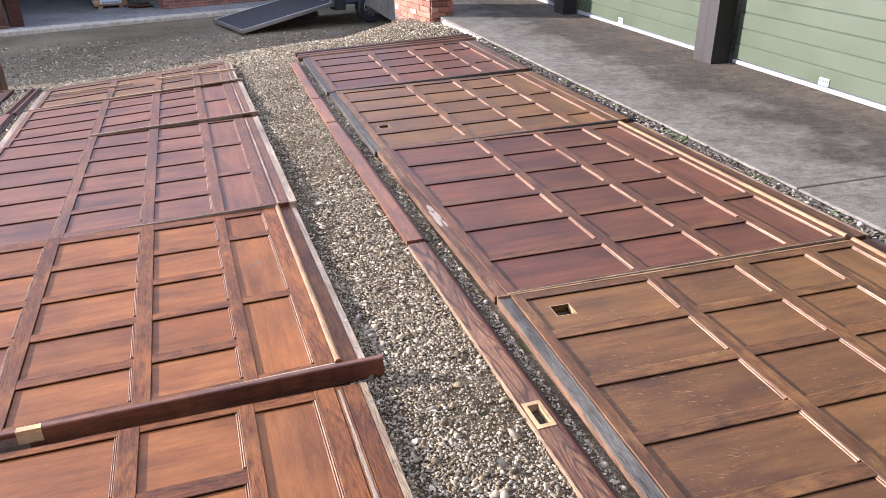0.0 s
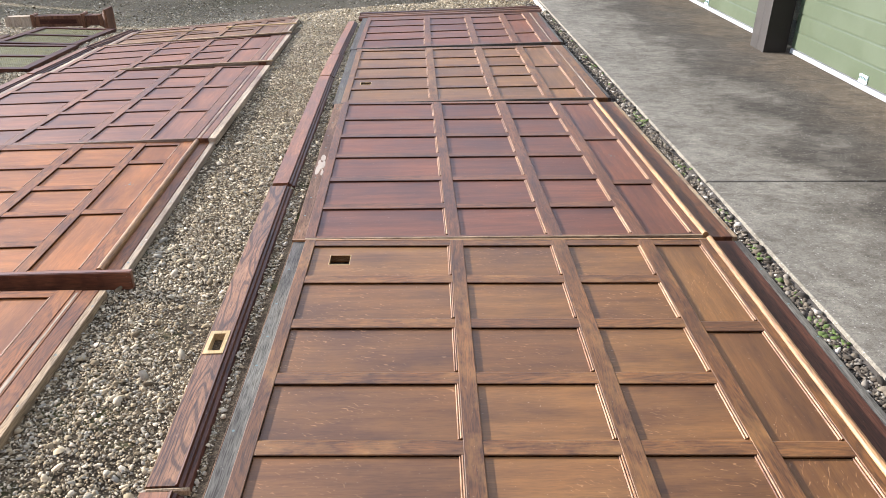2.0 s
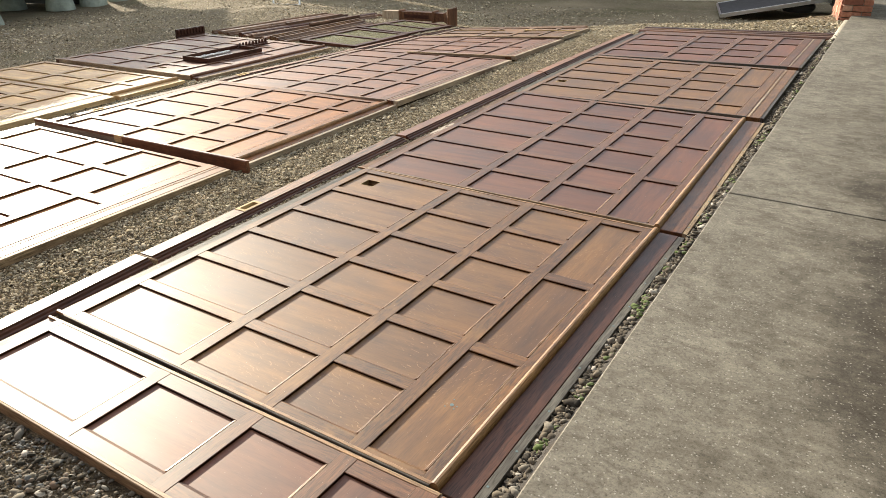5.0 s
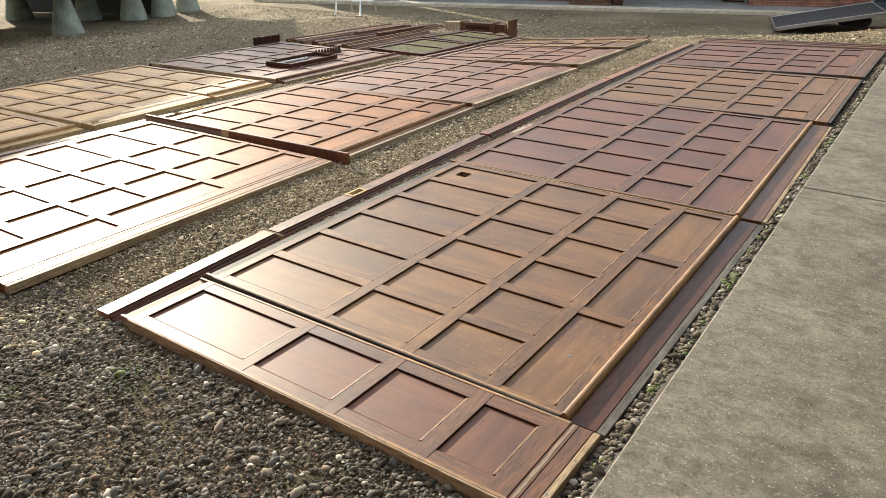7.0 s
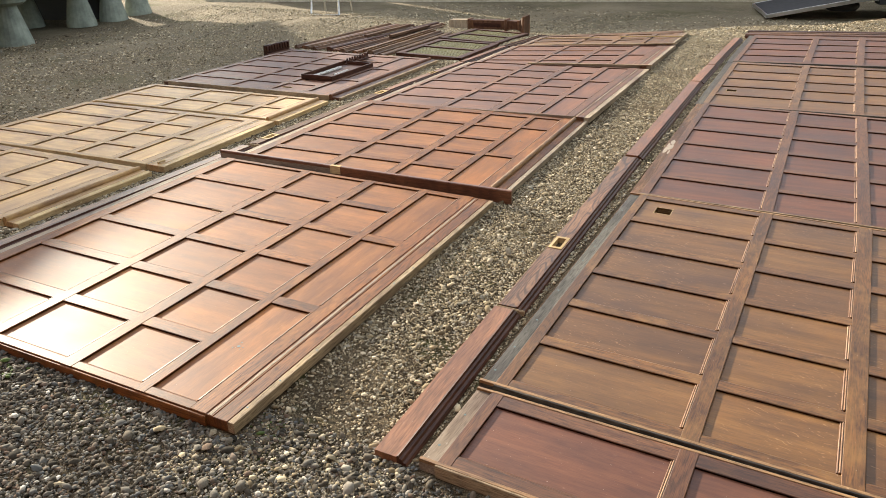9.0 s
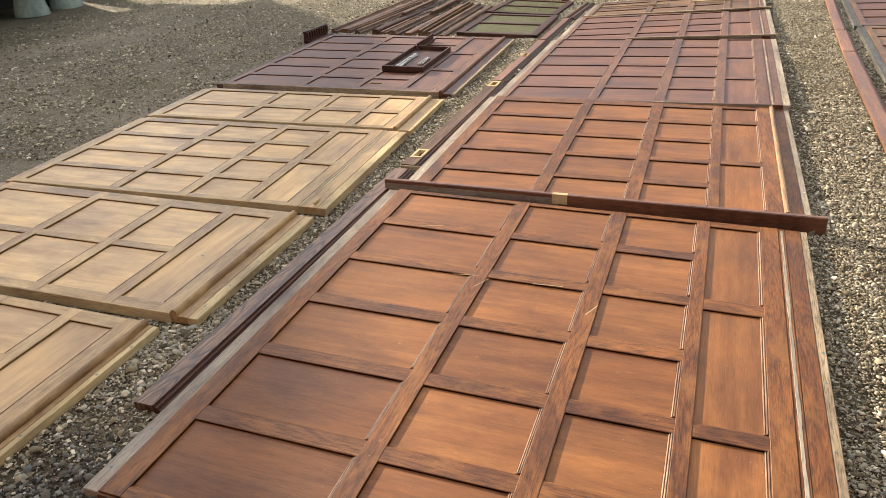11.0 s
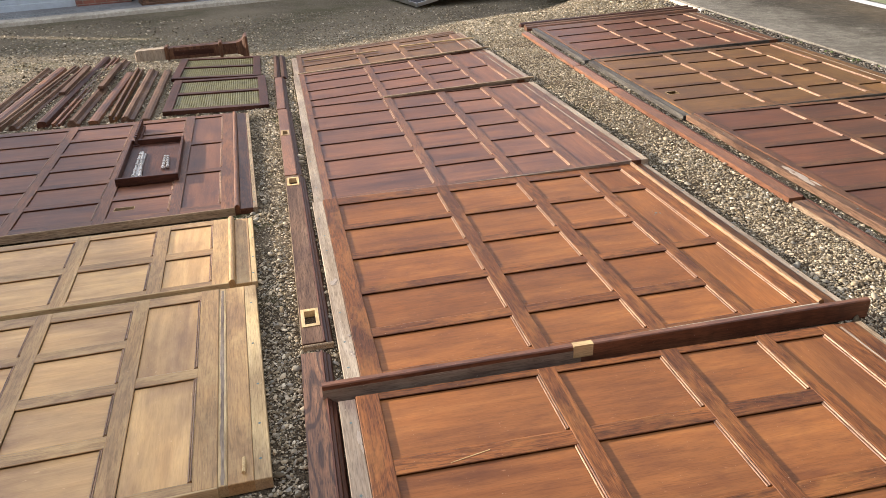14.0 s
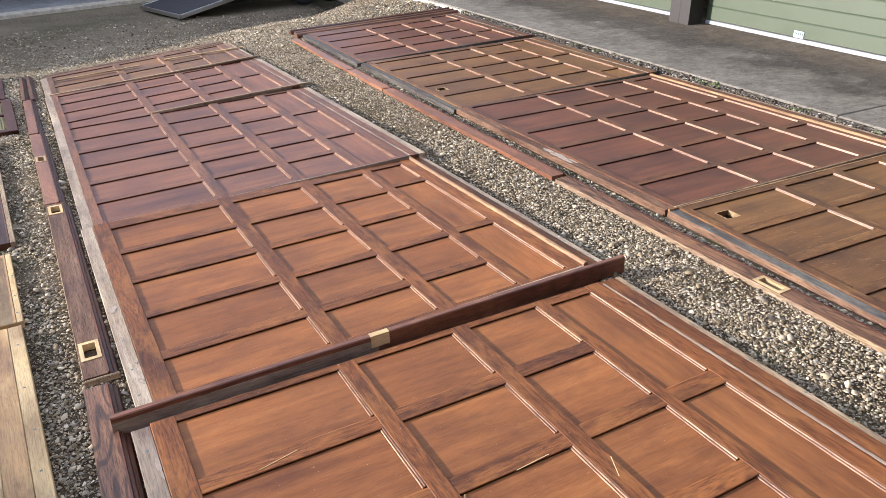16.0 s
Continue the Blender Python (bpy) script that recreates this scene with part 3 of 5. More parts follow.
def wall_panel(label, at, length, rows, rows4, woods, lath, edge, cols=COLS, width=1.995, bead=True, hole=None, keyhole=None, near_edge=True, back=None, edge_w=0.0235, stile_w=0.072, rubbed=False, rack=0.0, stretch=1.0, group="wall panels laid out in rows"):
    """Oak wall panelling lying on its back: stiles run along y, rails across; rows and rows4 are the openings (near, far)."""
    frame_m, field_m = woods
    th = thing("wall_panel", label, "wall panelling", at, group)
    # left: a fixing lath with a bare edge, and the outer stile
    if back is W_DARK:
        board("lath_edge", th, W_DULL, 0.0, 0.0035, 0.0, length, 0.0, TOP - 0.009, "v", "bare pale edge of the lath")
    board("lath", th, lath, 0.004 if back is W_DARK else 0.0, 0.058, 0.0, length, 0.0, TOP - 0.008, "v", "weathered fixing lath")
    stile(th, frame_m, 0.0585, cols[0][0], length)
    for (a, b), (c, d) in zip(cols, cols[1:]):
        stile(th, frame_m, b, c, length)
    right = cols[-1][1] + stile_w
    board("stile", th, frame_m, cols[-1][1], right, 0.0, length, 0.0, TOP, "v")
    if bead:
        bm = bmesh.new()
        extrude(bm, [(0, 0.0), (0, TOP + 0.003), (-0.005, TOP + 0.010), (-0.012, TOP + 0.013), (-0.019, TOP + 0.012), (-0.025, TOP + 0.006), (-0.028, TOP - 0.002), (-0.028, 0.0)], length)
        part("bead_moulding", bm, W_GOLD if bead == "pale" else frame_m, th, "raised bead moulding", pose(right, 0, 0, 0, 0, 90))
    else:
        board("rebate", th, W_PALE if edge_w > 0.046 else frame_m, right, right + 0.028, 0.0, length, 0.0, TOP - 0.002, "v")
        scar(th, W_LATH, right + 0.014, length, 0.015, int(1000 * length))
    drop = 0.012 if bead else 0.003
    board("back_board", th, back or frame_m, right + 0.0285, width - edge_w - 0.0005, 0.0, length, 0.0, TOP - drop, "v")
    board("edge_strip", th, edge, width - edge_w, width, 0.0, length, 0.0, TOP - drop - 0.001, "v", "bare unvarnished edge strip")
    for v0, v1, up in ((-0.009, -0.0005, 0.002 if near_edge else -0.006), (length + 0.0005, length + 0.007, -0.003)):
        board("end_grain_edge", th, edge if near_edge else frame_m, 0.06, right, v0, v1, 0.0, TOP + up, "u", "bare sawn end edge")
    if rubbed:
        for v0, v1 in ((0.0, 0.013), (length - 0.011, length)):
            board("rubbed_edge", th, W_GOLD, 0.0005, right, v0, v1, TOP - 0.012, TOP + 0.0012, "u", "edge rubbed to golden wood", 0.001)
    for k, (a, b) in enumerate(cols):
        some = rows4 if k == 3 else rows
        cuts = [0.0] + [v for r in some for v in r] + [length]
        for v0, v1 in zip(cuts[0::2], cuts[1::2]):
            # a rail: sharp and grooved under on its near side, chamfered on the far side
            bm = bmesh.new()
            w, h = v1 - v0, TOP - 0.001
            ch = 0.0 if v1 == length else 0.014
            pts = [(-w + 0.013, 0.002), (-w + 0.013, FIELD + 0.0058), (-w, FIELD + 0.0058), (-w, h - 0.002), (-w + 0.002, h)] if v0 else [(-w, 0.002), (-w, h - 0.002), (-w + 0.002, h)]
            pts += [(-ch, h), (-0.001, FIELD + 0.001), (0, 0.002)] if ch else [(-0.002, h), (0, h - 0.002), (0, 0.002)]
            extrude(bm, pts, b - a)
            part("rail", bm, frame_m, th, at=pose(a, v1, 0))
        for v0, v1 in some:
            bm = bmesh.new()
            if hole and hole[0] == k and v0 < hole[2] < v1:
                hx0, hx1, hy0, hy1 = hole[1] - hole[3], hole[1] + hole[3], hole[2] - hole[4], hole[2] + hole[4]
                for q in ((a, hx0, v0, v1), (hx1, b, v0, v1), (hx0, hx1, v0, hy0), (hx0, hx1, hy1, v1)):
                    box(bm, q[0], q[1], q[2], q[3], 0.004, FIELD)
                part("field", bm, field_m, th, "field panel with a cut socket hole")
                bm = bmesh.new()
                for q in ((hx0 - 0.003, hx0, hy0 - 0.003, hy1 + 0.003), (hx1, hx1 + 0.003, hy0 - 0.003, hy1 + 0.003), (hx0, hx1, hy0 - 0.003, hy0), (hx0, hx1, hy1, hy1 + 0.003)):
                    box(bm, *q, 0.01, FIELD + 0.0006)
                part("hole_rim", bm, W_PALE, th, "bare pale rim of the socket hole")
            elif k == 3:
                board("field", th, field_m, a, b, v0, v1, 0.004, FIELD, "v", bevel=0)
                bm.free()
            else:
                board("field", th, field_m, a, b, v0, v1, 0.004, FIELD, "u", bevel=0)
                bm.free()
            # the run moulding on the opening's right side: two worn beads in a grooved cove, their pale colour painting
            # in the light they catch
            bm = bmesh.new()
            extrude(bm, [(0.0, 0.012), (0.0, TOP - 0.001), (0.0014, TOP - 0.0018), (0.0018, TOP - 0.0045), (0.0078, TOP - 0.005), (0.0082, FIELD + 0.0008), (0.0155, FIELD + 0.0005), (0.016, 0.012)], v1 - v0)
            part("moulding", bm, frame_m, th, at=pose(b - 0.0002, v0, 0, 0, 0, 90))
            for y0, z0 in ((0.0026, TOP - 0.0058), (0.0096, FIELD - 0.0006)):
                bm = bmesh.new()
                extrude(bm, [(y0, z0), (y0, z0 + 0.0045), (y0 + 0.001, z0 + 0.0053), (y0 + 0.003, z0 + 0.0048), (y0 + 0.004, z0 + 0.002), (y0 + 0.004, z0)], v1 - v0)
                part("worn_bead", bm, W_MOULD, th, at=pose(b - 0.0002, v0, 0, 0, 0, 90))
    if keyhole:
        bm = bmesh.new()
        rod(bm, (keyhole[0], keyhole[1], FIELD + 0.0001), (keyhole[0], keyhole[1], FIELD + 0.0008), 0.007, 10)
        part("knot_hole", bm, M_INK, th, "dark knot hole")
        for j in range(4):
            bm = bmesh.new()
            dx, dy = 0.02 * math.cos(1.9 * j), 0.028 * math.sin(1.9 * j)
            rod(bm, (keyhole[0] + dx, keyhole[1] + dy, FIELD + 0.0001), (keyhole[0] + dx, keyhole[1] + dy, FIELD + 0.0007), 0.003, 6)
            part("screw_hole", bm, M_INK, th)
    nails(th, width - edge_w / 2, length, TOP - drop - 0.001)
    nails(th, 0.026, length - 0.06, TOP - 0.008)
    if rack or stretch != 1.0:
        # old frames are a little out of square: the rails run askew to the stiles
        skew = Matrix(((stretch, 0, 0, 0), (rack, 1, 0, 0), (0, 0, 1, 0), (0, 0, 0, 1)))
        for ob in th.children:
            ob.data.transform(ob.matrix_basis.inverted() @ skew @ ob.matrix_basis)
    return th


def nails(th, u, length, z):
    k = 0
    v = 0.09
    while v < length - 0.05:
        bm = bmesh.new()
        rod(bm, (u + 0.004 * ((k * 7) % 3 - 1), v, z - 0.0005), (u + 0.004 * ((k * 7) % 3 - 1), v, z + 0.0005), 0.0048, 6)
        part("nail_hole", bm, M_INK, th)
        v += 0.17 + 0.05 * ((k * 5) % 4)
        k += 1


def steps(first, pitch, n, height, floor=0.035):
    """Openings from near to far: each ends pitch after the last and is height long."""
    return [(max(floor, first + pitch * k - height), first + pitch * k) for k in range(n)]


# ---- the yard and the buildings ----
def yard():
    xs = np.concatenate([[-300, -120, -60, -35, -22], np.arange(-16, 8.01, 0.4), [12, 20, 40, 90, 300]])
    ys = np.concatenate([[-300, -90, -30, -12, -6], np.arange(-3, 20.01, 0.4), [26, 40, 90, 300]])
    bm = bmesh.new()
    grid = [[bm.verts.new((x, y, ground_z(x, y) - 0.010)) for x in xs] for y in ys]
    for a, b in zip(grid, grid[1:]):
        for i in range(len(xs) - 1):
            bm.faces.new((a[i], a[i + 1], b[i + 1], b[i]))
    ob = solid("ground", bm, M_GROUND, "trodden gravel yard with earth and moss patches", "ground", "structure")
    for f in ob.data.polygons:
        f.use_smooth = True


yard()


def slab_edge(y):
    """Where the apron's edge runs."""
    return 3.218 - 0.004 * y


def verge():
    """Dark earth in the joint along the apron, and under the gravel between the rows, there with gap shade in its
    colour.
    """
    bm = bmesh.new()
    rng = random.Random(2)
    rows = []
    for k in range(90):
        y = -1.5 + 0.125 * k
        e = slab_edge(y)
        rows.append([bm.verts.new((x, y, z + ground_z(min(x, 3.3), y))) for x, z in ((2.90, -0.009), (3.02, -0.004), (e - 0.065 + 0.02 * rng.random(), 0.012), (e - 0.025 + 0.012 * rng.random(), 0.038 + 0.010 * rng.random()), (e + 0.02, 0.056))])
    for a, b in zip(rows, rows[1:]):
        for i in range(4):
            bm.faces.new((a[i], a[i + 1], b[i + 1], b[i]))
    solid("verge", bm, M_EARTH, "dark damp earth in the joint along the slab", "ground", "structure")
    bm = bmesh.new()
    xs, ys = np.arange(-2.2, 3.0, 0.1), np.arange(-0.9, 8.3, 0.1)
    grid = [[bm.verts.new((x, y, ground_z(x, y) - 0.007 + 0.003 * rng.random() - (0.02 if i in (0, len(xs) - 1) or j in (0, len(ys) - 1) else 0))) for i, x in enumerate(xs)] for j, y in enumerate(ys)]
    for a, b in zip(grid, grid[1:]):
        for i in range(len(xs) - 1):
            bm.faces.new((a[i], a[i + 1], b[i + 1], b[i]))
    solid("gravel_bed", bm, M_BED, "earth bed under the loose gravel, gap shade painted in", "ground", "structure")


verge()


def south_light_block():
    """Plain unseen wall added behind the viewer to block light; closes the yard."""
    bm = bmesh.new()
    box(bm, -13, 9, -4.8, -4.4, -0.5, 6.0)
    solid("wall_south", bm, M_FARBRICK, "plain unseen brick wall added to block light, closing the yard", "wall", "structure")


south_light_block()

SLAB_RISE = 0.696
SLAB = pose(3.218, 0.0, 0, SLAB_RISE, 0, 0.23)


def apron():
    """The concrete apron in bays before the garages, with a kerb edging along the gravel."""
    th = thing("pavement", "stained concrete apron before the garage doors", "pavement", SLAB, kind="structure")
    cuts = [-4.0, 3.10, 10.6, 15.0]
    for v0, v1 in zip(cuts, cuts[1:]):
        bm = bmesh.new()
        box(bm, 0.0, 2.6, v0 + 0.004, v1 - 0.004, -0.4, 0.062, 0.006)
        part("slab", bm, M_SLAB, th)
    bm = bmesh.new()
    # broken mortar edge showing pale at the far end
    box(bm, -0.05, 0.0, 8.3, 9.7, -0.3, 0.05, 0.01)
    part("kerb_edge", bm, M_KERB, th, "pale worn kerb edge")


apron()


def garage():
    """The garage front: green ribbed up-and-over doors between dark timber posts."""
    at = pose(5.00, 6.18, 0.075, SLAB_RISE, 0, -0.9)
    wall = thing("wall_east", "garage front with doors between timber posts", "wall", at, kind="structure")
    bm = bmesh.new()
    box(bm, -0.1, 0.3, -14, 9.0, 2.35, 3.1)
    part("lintel", bm, W_POST, wall)
    bm = bmesh.new()
    vs = [bm.verts.new(p) for p in ((-0.5, -14.5, 3.05), (6.4, -14.5, 3.05), (6.4, 9.3, 3.05), (-0.5, 9.3, 3.05), (3.0, -14.5, 5.2), (3.0, 9.3, 5.2))]
    for f in ((0, 4, 5, 3), (1, 2, 5, 4), (0, 1, 4), (3, 5, 2), (0, 3, 2, 1)):
        bm.faces.new([vs[i] for i in f])
    part("roof", bm, M_ROOF, wall)
    bm = bmesh.new()
    box(bm, 5.8, 6, -14, 9.0, 0, 3.1)
    part("back_wall", bm, M_PLASTER, wall)
    spans = [(-10.2, -6.9), (-6.6, -3.55), (-3.25, -0.1), (0.25, 3.35), (3.65, 6.75)]
    for n, (v0, v1) in enumerate(spans):
        door = thing("garage_door", "green ribbed steel garage door, closed", "garage door", at @ pose(0, (v0 + v1) / 2, 0.062), "garage doors")
        half = (v1 - v0) / 2
        z = 0.055
        while z < 2.3:
            bm = bmesh.new()
            h = 0.148
            extrude(bm, [(0.0, z), (0.0, z + h - 0.020), (0.004, z + h - 0.014), (0.016, z + h), (0.04, z + h), (0.04, z)], 2 * half)
            part("rib_panel", bm, M_GREEN, door, at=pose(0, half, 0, 0, 0, -90) @ pose(0, 0, 0))
            z += h
        bm = bmesh.new()
        box(bm, -0.006, 0.04, -half, half, 0.008, 0.044, 0.004)
        part("bottom_seal", bm, M_WHITE, door, "white painted bottom rail")
        if n in (2, 3):
            u = {2: 0.36, 3: 0.35}[n]
            bm = bmesh.new()
            box(bm, -0.010, -0.002, u - 0.055, u + 0.055, 0.055, 0.115)
            s = part("sticker", bm, M_STICKER, door, "pale sticker with small print")
            for i in range(5):
                bm = bmesh.new()
                y = u + 0.042 - 0.021 * i
                box(bm, -0.0125, -0.0102, y - 0.008, y + 0.006, 0.080, 0.102)
                part("print_bar", bm, M_INK, s)
    for v in (-6.75, -3.4, 0.08, 3.5, 6.9):
        post = thing("timber_post", "dark stained timber post between garage doors", "post", at @ pose(-0.13, v, 0.062), "garage posts")
        for k in range(2):
            bm = bmesh.new()
            box(bm, -0.10, 0.10, -0.15 + 0.151 * k, -0.001 + 0.150 * k, 0, 2.35, 0.0)
            part("plank", bm, W_POST, post, at=pose(0, 0, 0))


garage()


def brick_wall_end():
    """The end of a brick wall past the apron; every brick of the near end is its own."""
    at = pose(3.06, 10.0, -0.45, 0, 0, 8.7)
    wall = thing("wall_end", "weathered red brick wall end with pale mortar", "wall", at, kind="structure")
    bm = bmesh.new()
    box(bm, 0.012, 0.318, 0.012, 1.33, 0, 2.9)
    part("mortar", bm, M_MORTAR, wall)
    meshes = {}
    for key, (a, b) in {"stretcher": (0.215, 0.065), "header": (0.1025, 0.065)}.items():
        bm = bmesh.new()
        box(bm, -0.03, 0.0, -a / 2, a / 2, 0, b, 0.004)
        meshes[key] = mesh_of("brick", bm, M_BRICK)
    rng = random.Random(3)
    for row in range(24):
        z = 0.01 + row * 0.075
        v = 0.0
        stretch = row % 2 == 0
        while v < 1.1:
            size = 0.215 if (stretch or v > 0) else 0.1025
            ob = new("brick", meshes["stretcher" if size > 0.2 else "header"])
            ob.parent = wall
            ob.matrix_basis = pose(0.013 - 0.006 * rng.random() + 0.03, v + size / 2, z, 0, 0, 0) @ pose(-0.031, 0, 0)
            v += size + 0.010
        # the end face
        u = 0.0
        for size in ((0.215, 0.1025) if stretch else (0.1025, 0.215)):
            ob = new("brick", meshes["stretcher" if size > 0.2 else "header"])
            ob.parent = wall
            ob.matrix_basis = pose(u + size / 2 + 0.003, 0.012 - 0.006 * rng.random(), z, 0, 0, 90)
            u += size + 0.010


brick_wall_end()

FAR = pose(0.0, 17.2, -0.56, 0, 0, 19.5)


def far_building():
    """The range across the yard: kerbed plinth, brick piers, a painted door and an open bay."""
    b = thing("building", "long brick outbuilding with an open bay", "building", FAR)
    bm = bmesh.new()
    box(bm, -13.0, 6.0, 0.0, 0.35, -0.3, 0.05, 0.015)
    part("kerb", bm, M_KERB, b, "pale concrete kerb")
    bm = bmesh.new()
    box(bm, -13.0, 6.0, 0.352, 7.0, -0.3, 0.042)
    part("floor_slab", bm, M_FLOOR, b, "grey concrete floor")
    for x0, x1 in ((-11.9, -11.4), (-5.75, -4.7), (-0.35, 6.0), (-13.0, -12.6)):
        bm = bmesh.new()
        box(bm, x0, x1, 1.35, 1.75, 0.0, 2.6)
        part("brick_pier", bm, M_FARBRICK, b, "red brick wall")
    bm = bmesh.new()
    box(bm, -13.0, 6.0, 1.25, 1.75, 2.6, 3.4)
    part("beam", bm, W_POST, b)
    bm = bmesh.new()
    vs = [bm.verts.new(p) for p in ((-13.3, 0.8, 3.3), (6.4, 0.8, 3.3), (6.4, 4.2, 5.4), (-13.3, 4.2, 5.4), (6.4, 7.6, 3.3), (-13.3, 7.6, 3.3))]
    for f in ((0, 1, 2, 3), (3, 2, 4, 5), (0, 3, 5), (1, 4, 2), (0, 5, 4, 1)):
        bm.faces.new([vs[i] for i in f])
    part("roof", bm, M_ROOF, b)
    # back wall near-black, the shade inside the bay put into its colour
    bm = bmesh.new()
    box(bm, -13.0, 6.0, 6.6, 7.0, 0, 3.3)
    part("back_wall", bm, M_SHADE, b)
    for x0, x1 in ((-12.6, -11.9), (-11.4, -10.2)):
        bm = bmesh.new()
        box(bm, x0, x1, 1.5, 1.56, 0.042, 2.6)
        part("dark_door", bm, M_BLUE, b)
    bm = bmesh.new()
    box(bm, -9.75, -9.5, 1.4, 1.75, 0.042, 2.6)
    part("brick_pier", bm, M_FARBRICK, b)
    bm = bmesh.new()
    box(bm, -9.5, -5.75, 1.55, 1.62, 0.25, 2.6)
    part("painted_door", bm, M_BLUE, b, "blue-grey painted door")
    bm = bmesh.new()
    box(bm, -9.5, -5.75, 1.44, 1.72, 0.042, 0.16, 0.01)
    box(bm, -9.5, -5.75, 1.50, 1.72, 0.16, 0.25, 0.01)
    part("door_sill", bm, M_SILL, b, "pale painted door sill")
    # drain slots along the kerb
    bm = bmesh.new()
    for k in range(70):
        x = -9.4 + 0.06 * k
        box(bm, x, x + 0.03, 0.62, 0.70, 0.03, 0.046)
    part("drain", bm, M_INK, b, "slotted drain channel")
    return b


far_building()


def plinth_box():
    """A tall brown cupboard side standing at the bay, with a small dark slot."""
    th = thing("cupboard", "brown wooden cupboard standing beside the open bay", "cupboard", FAR @ pose(-4.6, 0.62, 0.042, 0, 0, -3))
    bm = bmesh.new()
    box(bm, 0, 0.98, 0, 0.5, 0.05, 1.9, 0.01)
    part("carcass", bm, W_DULL, th)
    bm = bmesh.new()
    box(bm, -0.03, 1.01, -0.03, 0.52, 0, 0.05, 0.01)
    part("plinth", bm, W_DULL, th)
    for u in (0.05, 0.45, 0.9):
        bm = bmesh.new()
        box(bm, u, u + 0.06, -0.02, 0.0, 0.05, 1.9)
        part("stile", bm, W_DULL, th)
    bm = bmesh.new()
    box(bm, 0.43, 0.57, -0.025, -0.005, 0.10, 0.17)
    part("slot", bm, M_INK, th, "dark slot")
    bm = bmesh.new()
    box(bm, 1.03, 1.27, 0.05, 0.3, 0.0, 1.9, 0.01)
    part("end_post", bm, W_DARK, th)


plinth_box()


def crate():
    th = thing("crate", "wooden crate with a pale wrapped load", "crate", FAR @ pose(-1.55, 2.45, 0.042, 0, 0, -6))
    for u in (0.06, 0.50):
        bm = bmesh.new()
        box(bm, u, u + 0.09, 0.0, 0.5, 0.0, 0.06)
        part("foot", bm, M_CRATE, th)
    bm = bmesh.new()
    box(bm, -0.03, 0.70, -0.02, 0.55, 0.06, 0.10)
    part("base", bm, M_CRATE, th)
    for u in (-0.02, 0.56):
        bm = bmesh.new()
        box(bm, u, u + 0.13, -0.02, 0.0, 0.10, 0.95)
        part("slat", bm, M_CRATE, th)
    bm = bmesh.new()
    box(bm, 0.0, 0.67, 0.0, 0.5, 0.10, 0.9, 0.02)
    load = part("load", bm, M_WRAP, th, "pale wrapped load")
    for k in range(7):
        bm = bmesh.new()
        box(bm, 0.15 + 0.056 * k, 0.19 + 0.056 * k, -0.006, -0.001, 0.115, 0.14)
        part("print_bar", bm, M_INK, load)


crate()


def clutter_pile():
    th = thing("scrap_pile", "small heap of dark scrap wood", "scrap", FAR @ pose(-0.78, 2.0, 0.042))
    rng = random.Random(8)
    for k in range(7):
        bm = bmesh.new()
        box(bm, -0.18 - 0.1 * rng.random(), 0.2, -0.03, 0.03, 0, 0.03, 0.004)
        part("offcut", bm, W_DULL if k % 2 else W_DARK, th, at=pose(0.2 * rng.random(), 0.15 * rng.random(), 0.012 * k, 0, 0, 50 * rng.random() - 25))


clutter_pile()


def iron_chair():
    th = thing("garden_chair", "white cast iron garden chair", "chair", FAR @ pose(-0.75, 3.1, 0.042, 0, 0, 10))
    for u, v in ((0, 0), (0.42, 0), (0, 0.4), (0.42, 0.4)):
        bm = bmesh.new()
        du, dv = (0.05 if u else -0.05), (0.05 if v else -0.05)
        rod(bm, (u + du, v + dv, 0), (u + du * 0.2, v + dv * 0.2, 0.12), 0.022, 8, 0.014)
        rod(bm, (u + du * 0.2, v + dv * 0.2, 0.12), (u, v, 0.43), 0.014, 8, 0.02)
        part("leg", bm, M_WHITE, th)
    bm = bmesh.new()
    box(bm, -0.03, 0.45, -0.03, 0.43, 0.43, 0.46, 0.01)
    part("seat", bm, M_WHITE, th)
    bm = bmesh.new()
    for k in range(6):
        rod(bm, (0.02 + 0.076 * k, 0.42, 0.46), (0.02 + 0.076 * k, 0.48, 0.9), 0.011, 6)
    rod(bm, (-0.02, 0.48, 0.9), (0.44, 0.48, 0.9), 0.016, 8)
    part("backrest", bm, M_WHITE, th)


iron_chair()


